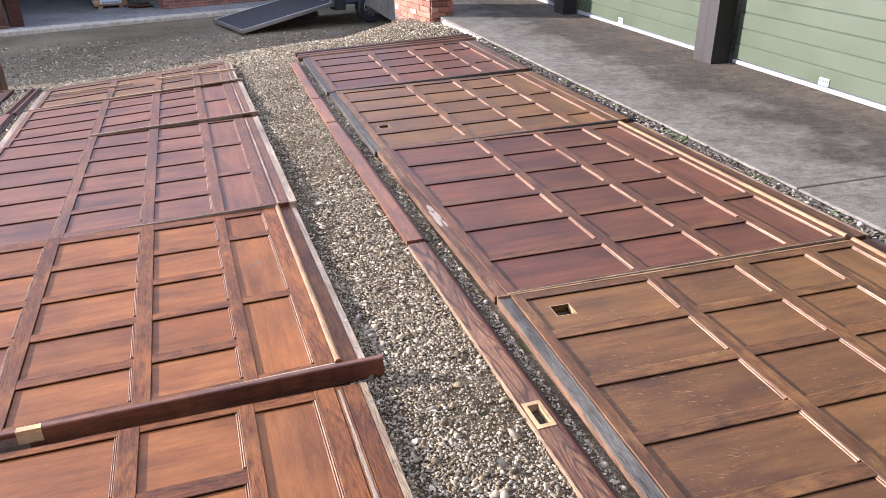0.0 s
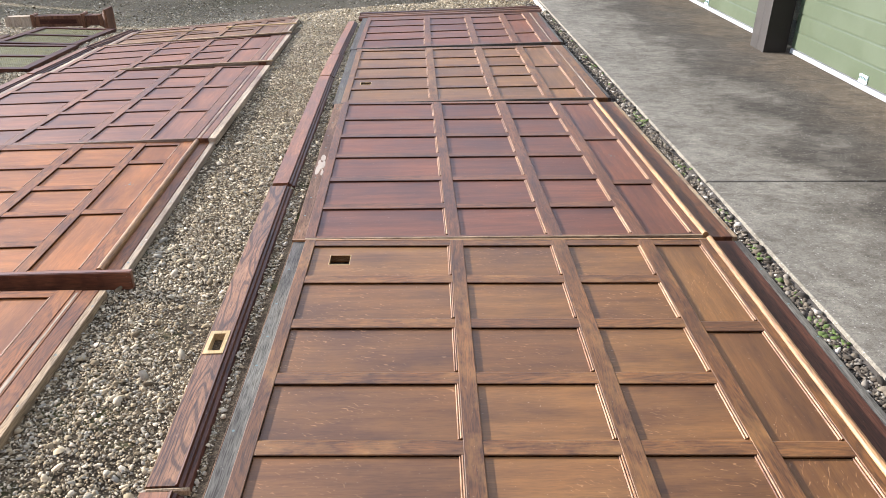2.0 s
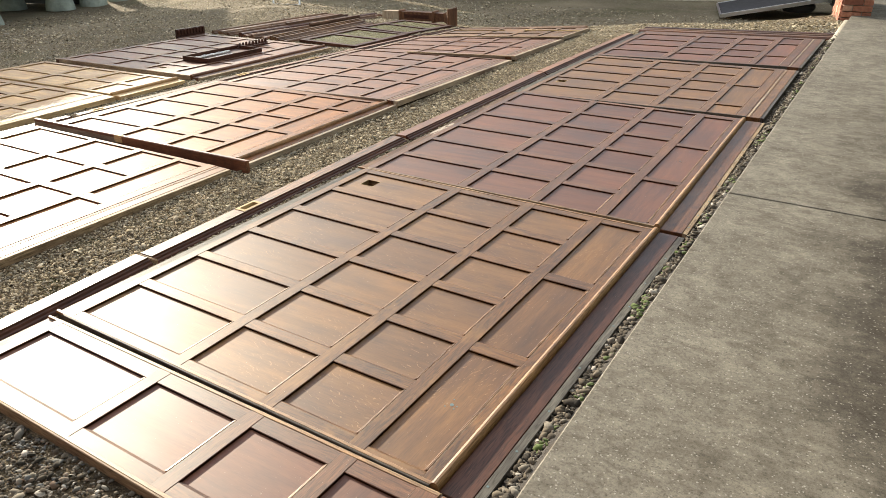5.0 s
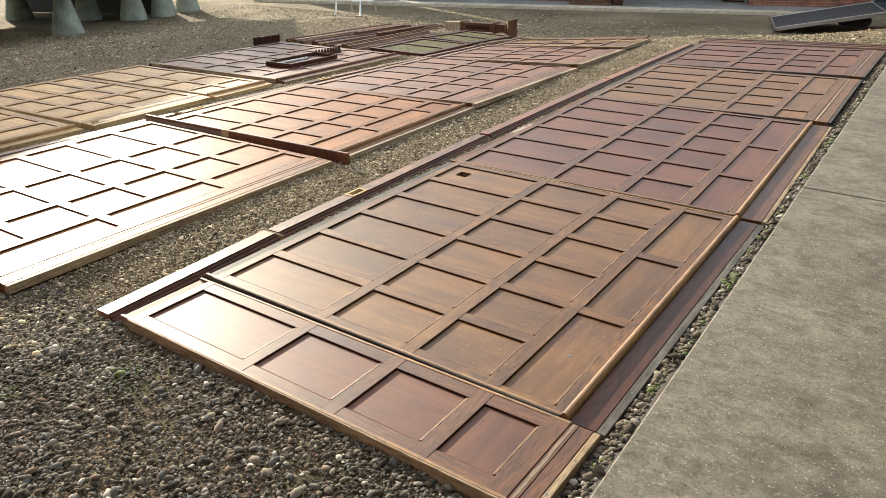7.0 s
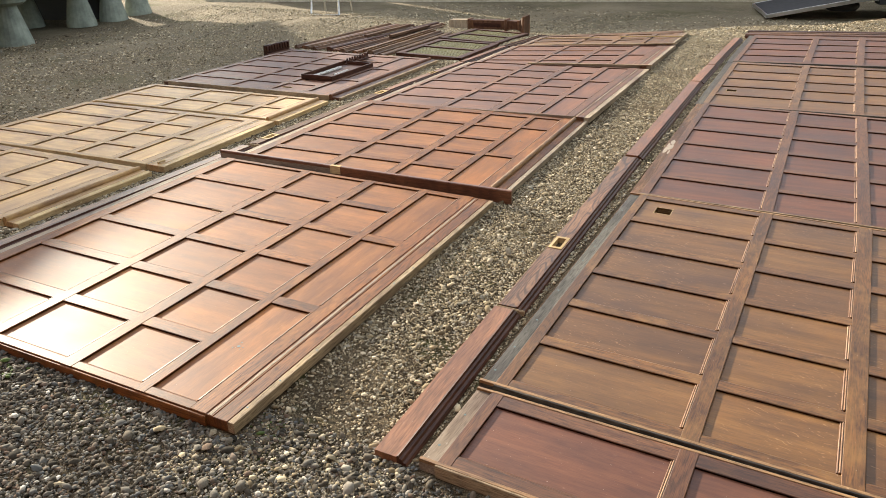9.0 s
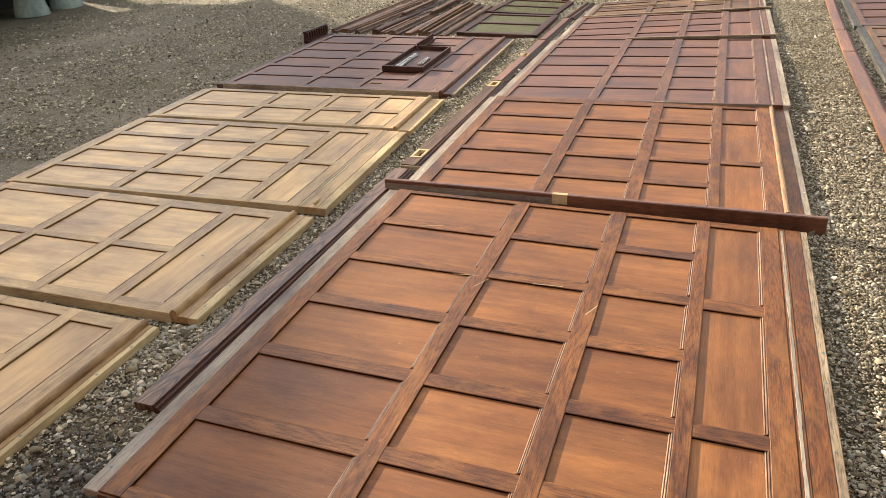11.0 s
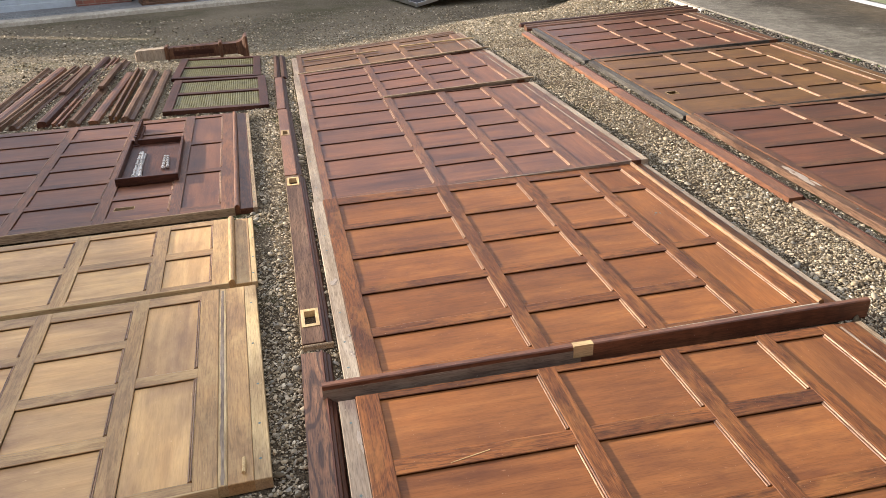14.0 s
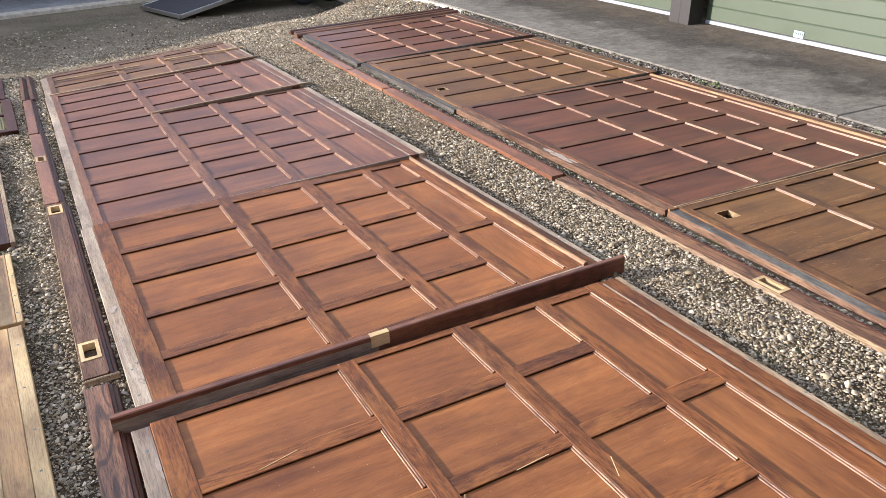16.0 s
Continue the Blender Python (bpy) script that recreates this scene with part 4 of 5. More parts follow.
def trailer():
    """A dark twin-axle box trailer, its tail ramp let down on the gravel."""
    at = pose(2.5, 14.8, ground_z(2.5, 14.2), 0, 0, 15)
    th = thing("trailer", "dark twin-axle box trailer with lowered ramp", "trailer", at)
    bm = bmesh.new()
    box(bm, 0.0, 3.6, 0.05, 0.10, 0.42, 2.3)
    box(bm, 0.0, 3.6, 1.75, 1.80, 0.42, 2.3)
    box(bm, 0.0, 3.6, 0.10, 1.75, 0.38, 0.46)
    box(bm, 0.0, 3.6, 0.05, 1.80, 2.3, 2.36)
    box(bm, 3.55, 3.6, 0.10, 1.75, 0.46, 2.3)
    part("body", bm, M_BODY, th)
    bm = bmesh.new()
    box(bm, 0.42, 3.6, 0.030, 0.049, 0.62, 2.3)
    part("side_panel", bm, M_BODY2, th, "grey side panel")
    for v in (0.03, 1.74):
        bm = bmesh.new()
        box(bm, -0.03, 0.03, v, v + 0.08, 0.36, 2.3, 0.01)
        part("door_frame", bm, M_ALU, th, "aluminium door frame")
    bm = bmesh.new()
    box(bm, 0.05, 0.25, 0.0, 0.3, 0.30, 0.52, 0.03)
    part("bumper", bm, M_RUBBER, th)
    for z in (0.56, 0.66, 0.76):
        bm = bmesh.new()
        box(bm, -0.035, -0.005, 0.10, 0.17, z, z + 0.07, 0.01)
        part("tail_lamp", bm, M_TAIL, th, "red tail lamp")
    for u in (0.84, 1.42):
        bm = bmesh.new()
        prof = [(0.17, -0.09), (0.27, -0.095), (0.30, -0.07), (0.305, 0.0), (0.30, 0.07), (0.27, 0.095), (0.17, 0.09)]
        lathe(bm, prof, 28)
        w = part("wheel", bm, M_RUBBER, th, "black tyre", pose(u, 0.12, 0.305, 90, 0, 0))
        bm = bmesh.new()
        lathe(bm, [(0.0, 0.098), (0.06, 0.104), (0.17, 0.095), (0.20, 0.082)][::-1] + [], 28)
        part("hub_cap", bm, M_ALU, w, "silver hub cap")
        for k in range(10):
            bm = bmesh.new()
            a = 2 * math.pi * k / 10
            rod(bm, (0.15 * math.cos(a), 0.15 * math.sin(a), 0.09), (0.15 * math.cos(a), 0.15 * math.sin(a), 0.104), 0.02, 8)
            part("hub_slot", bm, M_RUBBER, w)
    bm = bmesh.new()
    box(bm, 0.5, 2.2, 0.0, 0.3, 0.64, 0.70, 0.02)
    part("mudguard", bm, M_BODY, th)
    # the ramp, from the sill down to the gravel
    slope = math.degrees(math.atan2(0.36, 1.85))
    rp = pose(0.0, 0.03, 0.44, 0, 0, 180) @ pose(0, -1.76, 0, 0, slope, 0)
    bm = bmesh.new()
    box(bm, 0.02, 1.88, 0.02, 1.74, -0.03, 0.012)
    r = part("ramp", bm, M_RUBBER, th, "black rubber-faced ramp", rp)
    for q in ((0, 1.9, 0, 0.03), (0, 1.9, 1.73, 1.76), (1.87, 1.9, 0, 1.76), (0, 0.03, 0, 1.76)):
        bm = bmesh.new()
        box(bm, *q, -0.05, 0.022, 0.003)
        part("ramp_edge", bm, M_ALU, r, "aluminium edging")
    for v in (0.25, 1.45):
        bm = bmesh.new()
        box(bm, 1.78, 1.82, v, v + 0.05, -0.10, -0.03)
        part("ramp_foot", bm, M_ALU, r)
    bm = bmesh.new()
    lathe(bm, [(0.0, 0.0), (0.25, 0.02), (0.3, 0.08), (0.3, 0.14), (0.2, 0.2)], 24)
    part("spare_wheel", bm, M_RUBBER, th, "spare wheel slung below", pose(-0.45, 0.5, 0.12))


trailer()


def stepladder():
    at = pose(-7.20, 10.55, ground_z(-7.0, 11.0), 0, 0, 20)
    th = thing("stepladder", "aluminium stepladder standing open on the gravel", "ladder", at)
    for (x0, x1) in ((0.0, 0.06), (0.56, 0.50)):
        bm = bmesh.new()
        rod(bm, (x0, 0.0, 0.0), (x1, 0.42, 1.7), 0.022, 8)
        part("front_rail", bm, M_ALU, th)
        bm = bmesh.new()
        rod(bm, (x0 + 0.02, 0.95, 0.0), (x1, 0.46, 1.7), 0.018, 8)
        part("back_rail", bm, M_ALU, th)
    for k in range(6):
        z = 0.02 + 0.28 * k
        bm = bmesh.new()
        y = 0.247 * z
        box(bm, 0.03 + 0.035 * z, 0.53 - 0.035 * z, y - 0.03, y + 0.05, z, z + 0.025)
        part("tread", bm, M_ALU, th)
    for z in (0.25, 0.8):
        bm = bmesh.new()
        y = 0.95 - 0.288 * z
        rod(bm, (0.02, y, z), (0.54, y, z), 0.014, 8)
        part("brace", bm, M_ALU, th)


stepladder()


def staddle_store():
    """A timber store raised on tapered staddle stones, all in deep shade beneath."""
    gz = ground_z(-11.5, 8.0)
    at = pose(-11.6, 8.75, gz, 0, 0, 24)
    st = thing("granary", "dark timber granary raised on staddle stones", "building", at)
    bm = bmesh.new()
    box(bm, -3.8, 0.6, -9.0, 1.9, 0.92, 1.84)
    part("weatherboarding", bm, W_POST, st)
    bm = bmesh.new()
    vs = [bm.verts.new(p) for p in ((-4.1, -9.4, 1.81), (0.9, -9.4, 1.81), (0.9, 2.275, 1.81), (-4.1, 2.275, 1.81), (-1.6, -9.4, 4.05), (-1.6, 2.275, 4.05))]
    for f in ((0, 4, 5, 3), (1, 2, 5, 4), (0, 1, 4), (3, 5, 2), (0, 3, 2, 1)):
        bm.faces.new([vs[i] for i in f])
    part("roof", bm, M_ROOF, st)
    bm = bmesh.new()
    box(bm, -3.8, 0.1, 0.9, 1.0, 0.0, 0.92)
    part("dark_boarding", bm, M_SHADE, st)
    first = None
    for u, v in ((0.0, 0.0), (-1.05, -0.1), (0.3, 0.75), (0.5, 1.5), (-2.6, -0.35), (-4.2, -0.5), (0.1, -2.4)):
        m = at @ pose(u, v, 0)
        if first:
            copy_thing(first, m)
            continue
        first = thing("staddle_stone", "tapered lichened staddle stone with a flat cap", "staddle stone", m, "staddle stones")
        bm = bmesh.new()
        lathe(bm, [(0.29, 0.0), (0.285, 0.08), (0.15, 0.66), (0.14, 0.70)], 20)
        part("shaft", bm, M_STADDLE, first)
        bm = bmesh.new()
        lathe(bm, [(0.24, 0.70), (0.31, 0.74), (0.30, 0.82), (0.18, 0.92)], 20)
        part("cap", bm, M_STADDLE, first)


staddle_store()

# ---- the panels ----
COLS_C = ((0.135, 0.697), (0.760, 1.160), (1.225, 1.545), (1.595, 1.805))
RED = "varnished oak wall panelling in six-row grid, reddish brown"
wall_panel("narrow single-row panel of reddish varnished oak", lay(1.147, 0.110, -1.0, 1.97, 0.43), 0.412,
           [(0.075, 0.340)], [(0.075, 0.340)], W_PLUM, W_LATH, W_BARE, bead=False, width=1.975, rubbed=True, rack=-0.006)
wall_panel("golden brown oak wall panelling with a socket hole", lay(1.143, 0.553, -0.4, 1.995, 2.0), 1.990,
           steps(0.319, 0.3220, 6, 0.252), [(0.045, 0.632), (0.705, 1.260), (1.333, 1.930)], W_OAK, W_GREY, W_GREY, hole=(0, 0.228, 1.812, 0.042, 0.040), keyhole=(1.70, 0.34), bead="pale", stile_w=0.036, edge_w=0.032, back=W_DARK, rubbed=True, rack=-0.024)
dark_panel = wall_panel("dark red-brown oak wall panelling", lay(1.150, 2.556, 0.9, 2.0, 2.18), 2.175,
           steps(0.322, 0.3620, 6, 0.288), [(0.035, 0.610), (0.680, 1.325), (1.392, 2.100)], W_PLUM, W_DULL, W_BARE, bead="pale", stile_w=0.036, back=W_PLUM[0], width=2.0, keyhole=(1.69, 1.05), rack=-0.036)
wall_panel("brown oak wall panelling with a socket hole", lay(1.100, 4.742, 0.6, 2.0, 1.8), 1.800,
           steps(0.365, 0.3380, 5, 0.265), [(0.035, 0.280), (0.345, 0.985), (1.055, 1.745)], W_OAK, W_GREY, W_GREY, hole=(0, 0.205, 0.57, 0.04, 0.035), bead=False, rack=-0.012)
wall_panel("red-brown oak wall panelling at the row's end", lay(1.065, 6.600, -0.2, 2.0, 1.66), 1.660,
           steps(0.385, 0.3600, 4, 0.285) , [(0.045, 0.500), (0.572, 1.220), (1.292, 1.600)], W_PLUM, W_GREY, W_GREY, bead=False, rack=0.022, stretch=1.01)
near_panel = wall_panel("warm brown oak wall panelling, gravel before it", lay(-1.455, -0.090, 1.35, 1.995, 2.16), 2.170,
           steps(0.335, 0.3610, 6, 0.285), [(0.050, 0.697), (0.770, 1.408), (1.495, 2.120)], W_WARM, W_LATH, W_BARE, bead=False, edge_w=0.027, cols=COLS_C, keyhole=(1.69, 0.38), near_edge=False)
for u, v, turn, n in ((0.73, 1.33, 62, 0.09), (1.19, 1.25, 66, 0.08), (0.62, 1.405, 8, 0.10), (0.30, 1.79, 12, 0.13), (0.95, 1.415, 4, 0.12)):
    bm = bmesh.new()
    box(bm, 0, n, -0.0012, 0.0012, TOP - 0.0006, TOP + 0.0004)
    part("scratch", bm, W_PALE, near_panel, "pale scratch through the varnish", pose(u, v, 0, 0, 0, turn))
board_panel = wall_panel("warm brown oak wall panelling with a raised edge board", lay(-1.476, 2.192, 2.05, 1.995, 1.70), 1.697,
           steps(0.255, 0.3370, 5, 0.265), [(0.035, 0.598), (0.668, 1.305), (1.375, 1.622)], W_WARM, W_LATH, W_LATH, edge_w=0.03, cols=COLS_C, keyhole=(1.70, 1.00), bead="pale")
wall_panel("red-brown oak wall panelling, pale lath at one edge", lay(-1.525, 3.905, 1.6, 1.995, 2.13), 2.140,
           steps(0.351, 0.3544, 6, 0.280), [(0.035, 0.660), (0.735, 1.370), (1.450, 2.100)], W_MAHOG, W_LATH, W_LATH, bead=False, edge_w=0.045, rack=-0.004)
wall_panel("red-brown oak wall panelling lying askew", lay(-1.578, 6.050, 1.8, 1.99, 1.35), 1.370,
           steps(0.276, 0.3380, 4, 0.270), [(0.035, 0.640), (0.715, 1.330)], W_MAHOG, W_LATH, W_LATH, bead=False, width=1.99, edge_w=0.045, rack=0.034)
wall_panel("narrow strip of brown oak panelling at the row's end", lay(-1.610, 7.455, 1.5, 1.95, 1.0), 1.000,
           [(0.06, 0.42), (0.50, 0.94)], [(0.06, 0.94)], W_OAK, W_LATH, W_LATH, bead=False, width=1.95, rack=0.02)
wall_panel("dark red oak panelling with a tray lying on it", lay(-3.865, 3.775, 4.0, 1.995, 2.1), 2.150,
           steps(0.345, 0.3430, 6, 0.258), [(0.110, 0.690), (0.770, 1.340), (1.420, 2.080)], W_MAHOG, W_DULL, W_BARE, hole=(2, 1.29, 0.215, 0.05, 0.022), rack=0.016, stretch=1.02)
wall_panel("two-row tan oak panelling", lay(-3.835, 2.900, 4.1, 1.995, 0.73), 0.745,
           [(0.055, 0.325), (0.405, 0.690)], [(0.055, 0.325), (0.405, 0.690)], W_TAN, W_TAN[0], W_PALE, stretch=1.02)
wall_panel("tan oak wall panelling with a pale nailed edge", lay(-3.743, 1.622, 4.3, 2.03, 1.23), 1.228,
           steps(0.276, 0.2920, 4, 0.222), [(0.050, 0.577), (0.648, 1.155)], W_TAN, W_TAN[0], W_PALE, bead=False, width=2.03, edge_w=0.05)
wall_panel("tan oak panelling with a keyhole and loose bead", lay(-3.690, 0.640, 2.6, 1.995, 0.94), 0.960,
           [(0.070, 0.440), (0.505, 0.880)], [(0.070, 0.880)], W_TAN, W_TAN[0], W_PALE, keyhole=(1.70, 0.46), edge_w=0.045)
wall_panel("tan oak panelling, near end of its row", lay(-3.720, -0.790, 1.6, 1.95, 1.38), 1.380,
           steps(0.340, 0.330, 4, 0.26), [(0.05, 0.66), (0.73, 1.31)], W_TAN, W_TAN[0], W_PALE, width=1.95)


def paint_patch(th, u, v, w, n, seed):
    """Flakes of old pale paint left on a panel's fixing lath."""
    rng = random.Random(seed)
    bm = bmesh.new()
    for flake in range(9):
        cu, cv, r = u + w * rng.uniform(-0.7, 0.7), v + n * rng.uniform(-0.9, 0.9), rng.uniform(0.25, 0.6)
        top = [bm.verts.new((max(0.002, min(0.056, cu + w * r * math.cos(0.785 * k) * rng.uniform(0.5, 1.1))), cv + n * r * math.sin(0.785 * k) * rng.uniform(0.5, 1.1), TOP - 0.0072 + 0.0001 * flake)) for k in range(8)]
        low = [bm.verts.new((p.co.x, p.co.y, TOP - 0.010)) for p in top]
        bm.faces.new(top)
        for k in range(8):
            bm.faces.new((top[k], low[k], low[(k + 1) % 8], top[(k + 1) % 8]))
    part("paint_patch", bm, M_PAINT, th, "flaking pale paint")


for panel, u, v, w, n in ((dark_panel, 0.033, 0.95, 0.026, 0.16), (board_panel, 0.030, 0.755, 0.020, 0.03), (board_panel, 0.046, 0.17, 0.012, 0.02), (board_panel, 0.045, 0.30, 0.008, 0.012), (near_panel, 0.050, 1.96, 0.010, 0.05), (near_panel, 0.045, 1.70, 0.006, 0.012)):
    paint_patch(panel, u, v, w, n, int(100 * v))


def edge_board():
    """A long thin board set on edge along the near end of the middle row."""
    th = thing("edge_board", "reddish moulded board standing on its edge", "board", lay(-1.555, 2.128, 1.6, 2.08, 0.05))
    bm = bmesh.new()
    extrude(bm, [(0.0, 0.0), (0.0, 0.076), (0.004, 0.080), (0.022, 0.080), (0.022, 0.0)], 2.125)
    part("plank", bm, W_SKIRT_RED, th)
    bm = bmesh.new()
    box(bm, 0.0, 0.93, -0.0012, 0.0005, 0.004, 0.060)
    part("bare_face", bm, W_LATH, th, "bare dull stretch of the face")
    bm = bmesh.new()
    box(bm, 0.90, 0.975, -0.0026, 0.0225, 0.030, 0.0812)
    part("patch", bm, W_PALE, th, "pale bare patch")


edge_board()


def peg():
    """A short pale peg left lying at a panel's corner."""
    th = thing("peg", "short pale wooden peg lying on a panel", "peg", lay(-1.80, 1.80, 20, 0.03, 0.05) @ pose(0, 0, TOP))
    bm = bmesh.new()
    rod(bm, (0, 0, 0.006), (0.02, 0.06, 0.006), 0.006, 8)
    part("dowel", bm, W_PALE, th)


peg()


# ---- skirting boards ----
def skirting(label, x, y, turn, length, width, woods, holes=()):
    th = thing("skirting_board", label, "skirting board", lay(x, y, turn, width, length), "loose skirting boards")
    flat, dark = woods
    w = width - 0.038
    spans, v = [], 0.0
    for h in holes:
        spans.append((v, h - 0.07))
        v = h + 0.07
    spans.append((v, length))
    bm = bmesh.new()
    for v0, v1 in spans:
        box(bm, v0, v1, -w, 0.0, 0.0, 0.028)
    for h in holes:
        box(bm, h - 0.07, h + 0.07, -0.016, 0.0, 0.0, 0.028)
        box(bm, h - 0.07, h + 0.07, -w, -w + 0.016, 0.0, 0.028)
    part("face", bm, flat, th, at=pose(0, 0, 0, 0, 0, 90))
    if holes:
        bm = bmesh.new()
        box(bm, 0.0, length, 0.0003, 0.0035, 0.0, 0.0272, 0.001)
        part("bare_edge", bm, W_BARE, th, "bare sawn lower edge", pose(0, 0, 0, 0, 0, 90))
        bm = bmesh.new()
        box(bm, -0.012, -0.0003, -width, 0.0, 0.0, 0.024, 0.004)
        part("end_cut", bm, W_BARE, th, "bare sawn end", pose(0, 0, 0, 0, 0, 90))
    for h in holes:
        bm = bmesh.new()
        for q in ((h - 0.07, h - 0.052, -w + 0.004, -0.004), (h + 0.052, h + 0.07, -w + 0.004, -0.004), (h - 0.052, h + 0.052, -w + 0.004, -w + 0.018), (h - 0.052, h + 0.052, -0.018, -0.004)):
            box(bm, *q, 0.002, 0.031)
        part("hole_frame", bm, W_PALE, th, "bare pale socket cut-out", pose(0, 0, 0, 0, 0, 90))
    bm = bmesh.new()
    extrude(bm, [(-w, 0.0), (-w, 0.031), (-w - 0.006, 0.033), (-w - 0.009, 0.024), (-w - 0.018, 0.022), (-w - 0.022, 0.013), (-w - 0.032, 0.010), (-w - 0.038, 0.0)], length)
    part("moulded_edge", bm, dark, th, "dark moulded top edge", pose(0, 0, 0, 0, 0, 90))
    return th


S_OAK, S_RED = (W_SKIRT, W_DARK), (W_SKIRT_RED, W_DARK)
skirting("reddish oak skirting board lying on gravel", 0.990, 0.100, 0.9, 0.965, 0.118, S_RED)
skirting("grained oak skirting board with a socket cut-out", 0.985, 1.085, 1.3, 2.13, 0.115, S_OAK, holes=(0.680,))
skirting("long reddish skirting board", 0.938, 3.255, 0.9, 2.36, 0.118, S_RED)
skirting("short red-orange skirting offcut", 0.902, 5.640, 0.0, 0.80, 0.118, S_RED)
skirting("dull red skirting board at the row's end", 0.905, 6.460, -0.4, 1.70, 0.105, S_RED)
skirting("dark grained oak skirting board", -1.585, 0.26, 1.1, 2.16, 0.112, S_OAK)
skirting("oak skirting board with two socket cut-outs", -1.618, 2.485, 2.0, 1.93, 0.118, (W_DULL, W_DARK), holes=(0.19, 1.83))
skirting("worn red skirting board with a socket cut-out", -1.690, 4.440, 2.2, 1.72, 0.108, S_RED, holes=(0.98,))
skirting("red-brown skirting board", -1.760, 6.190, 1.8, 1.30, 0.10, S_RED)
skirting("dark skirting board", -1.808, 7.510, 1.5, 1.45, 0.062, (W_DULL, W_DARK))
skirting("dark narrow skirting board", -1.740, 7.510, 1.5, 1.45, 0.062, (W_DULL, W_DARK))


def end_strips():
    """Cornice lengths lying across the far end of the right-hand row."""
    for k, (x, y, turn, n, w) in enumerate(((1.02, 8.30, 1.5, 2.16, W_MAHOG[0]), (1.04, 8.41, 1.8, 2.14, W_DULL), (1.02, 8.53, 1.6, 2.2, W_DARK))):
        th = thing("cornice_strip", "moulded oak cornice strip lying on gravel", "moulding", lay(x, y, turn, n, 0.09), "cornice strips")
        bm = bmesh.new()
        extrude(bm, [(0, 0), (0, 0.03), (0.02, 0.05), (0.05, 0.055), (0.06, 0.035), (0.085, 0.03), (0.09, 0)], n)
        part("length", bm, w, th)
    for k, (x, y, turn, n) in enumerate(((-1.58, 8.50, 0.0, 1.82), (-1.58, 8.62, -0.5, 1.82))):
        th = thing("cornice_strip", "dark moulded oak strip lying on gravel", "moulding", lay(x, y, turn, n, 0.09), "cornice strips")
        bm = bmesh.new()
        extrude(bm, [(0, 0), (0, 0.03), (0.02, 0.045), (0.05, 0.05), (0.06, 0.03), (0.085, 0.025), (0.09, 0)], n)
        part("length", bm, W_DULL, th)


end_strips()


# ---- loose pieces in the left-hand row ----
def wire_frame(x, y, turn):
    """A wooden radiator grille: a frame with one cross rail and woven wire behind it."""
    th = thing("wire_grille", "dark wooden grille frame with woven brass wire", "grille", lay(x, y, turn, 0.86, 1.25), "wire grilles")
    for q in ((0.0, 0.86, 0.0, 0.075), (0.0, 0.86, 0.61, 0.68), (0.0, 0.86, 1.175, 1.25)):
        board("rail", th, W_DARK, *q, 0.0, 0.035, "u")
    for a, b in ((0.0, 0.075), (0.785, 0.86)):
        board("stile", th, W_DARK, a, b, 0.0, 1.25, 0.002, 0.037, "v")
    bm = bmesh.new()
    for v0, v1 in ((0.075, 0.61), (0.68, 1.175)):
        n = int((v1 - v0) / 0.02)
        for k in range(n):
            v = v0 + 0.02 * (k + 0.5)
            box(bm, 0.075, 0.785, v - 0.0045, v + 0.0045, 0.016 + 0.003 * (k % 2), 0.020 + 0.003 * (k % 2))
        for k in range(35):
            u = 0.075 + 0.02 * (k + 0.5)
            box(bm, u - 0.0045, u + 0.0045, v0, v1, 0.018, 0.022)
    part("wire_mesh", bm, M_BRASS, th, "woven brass wire")


wire_frame(-2.690, 6.305, 3.0)
wire_frame(-2.800, 7.620, 2.5)


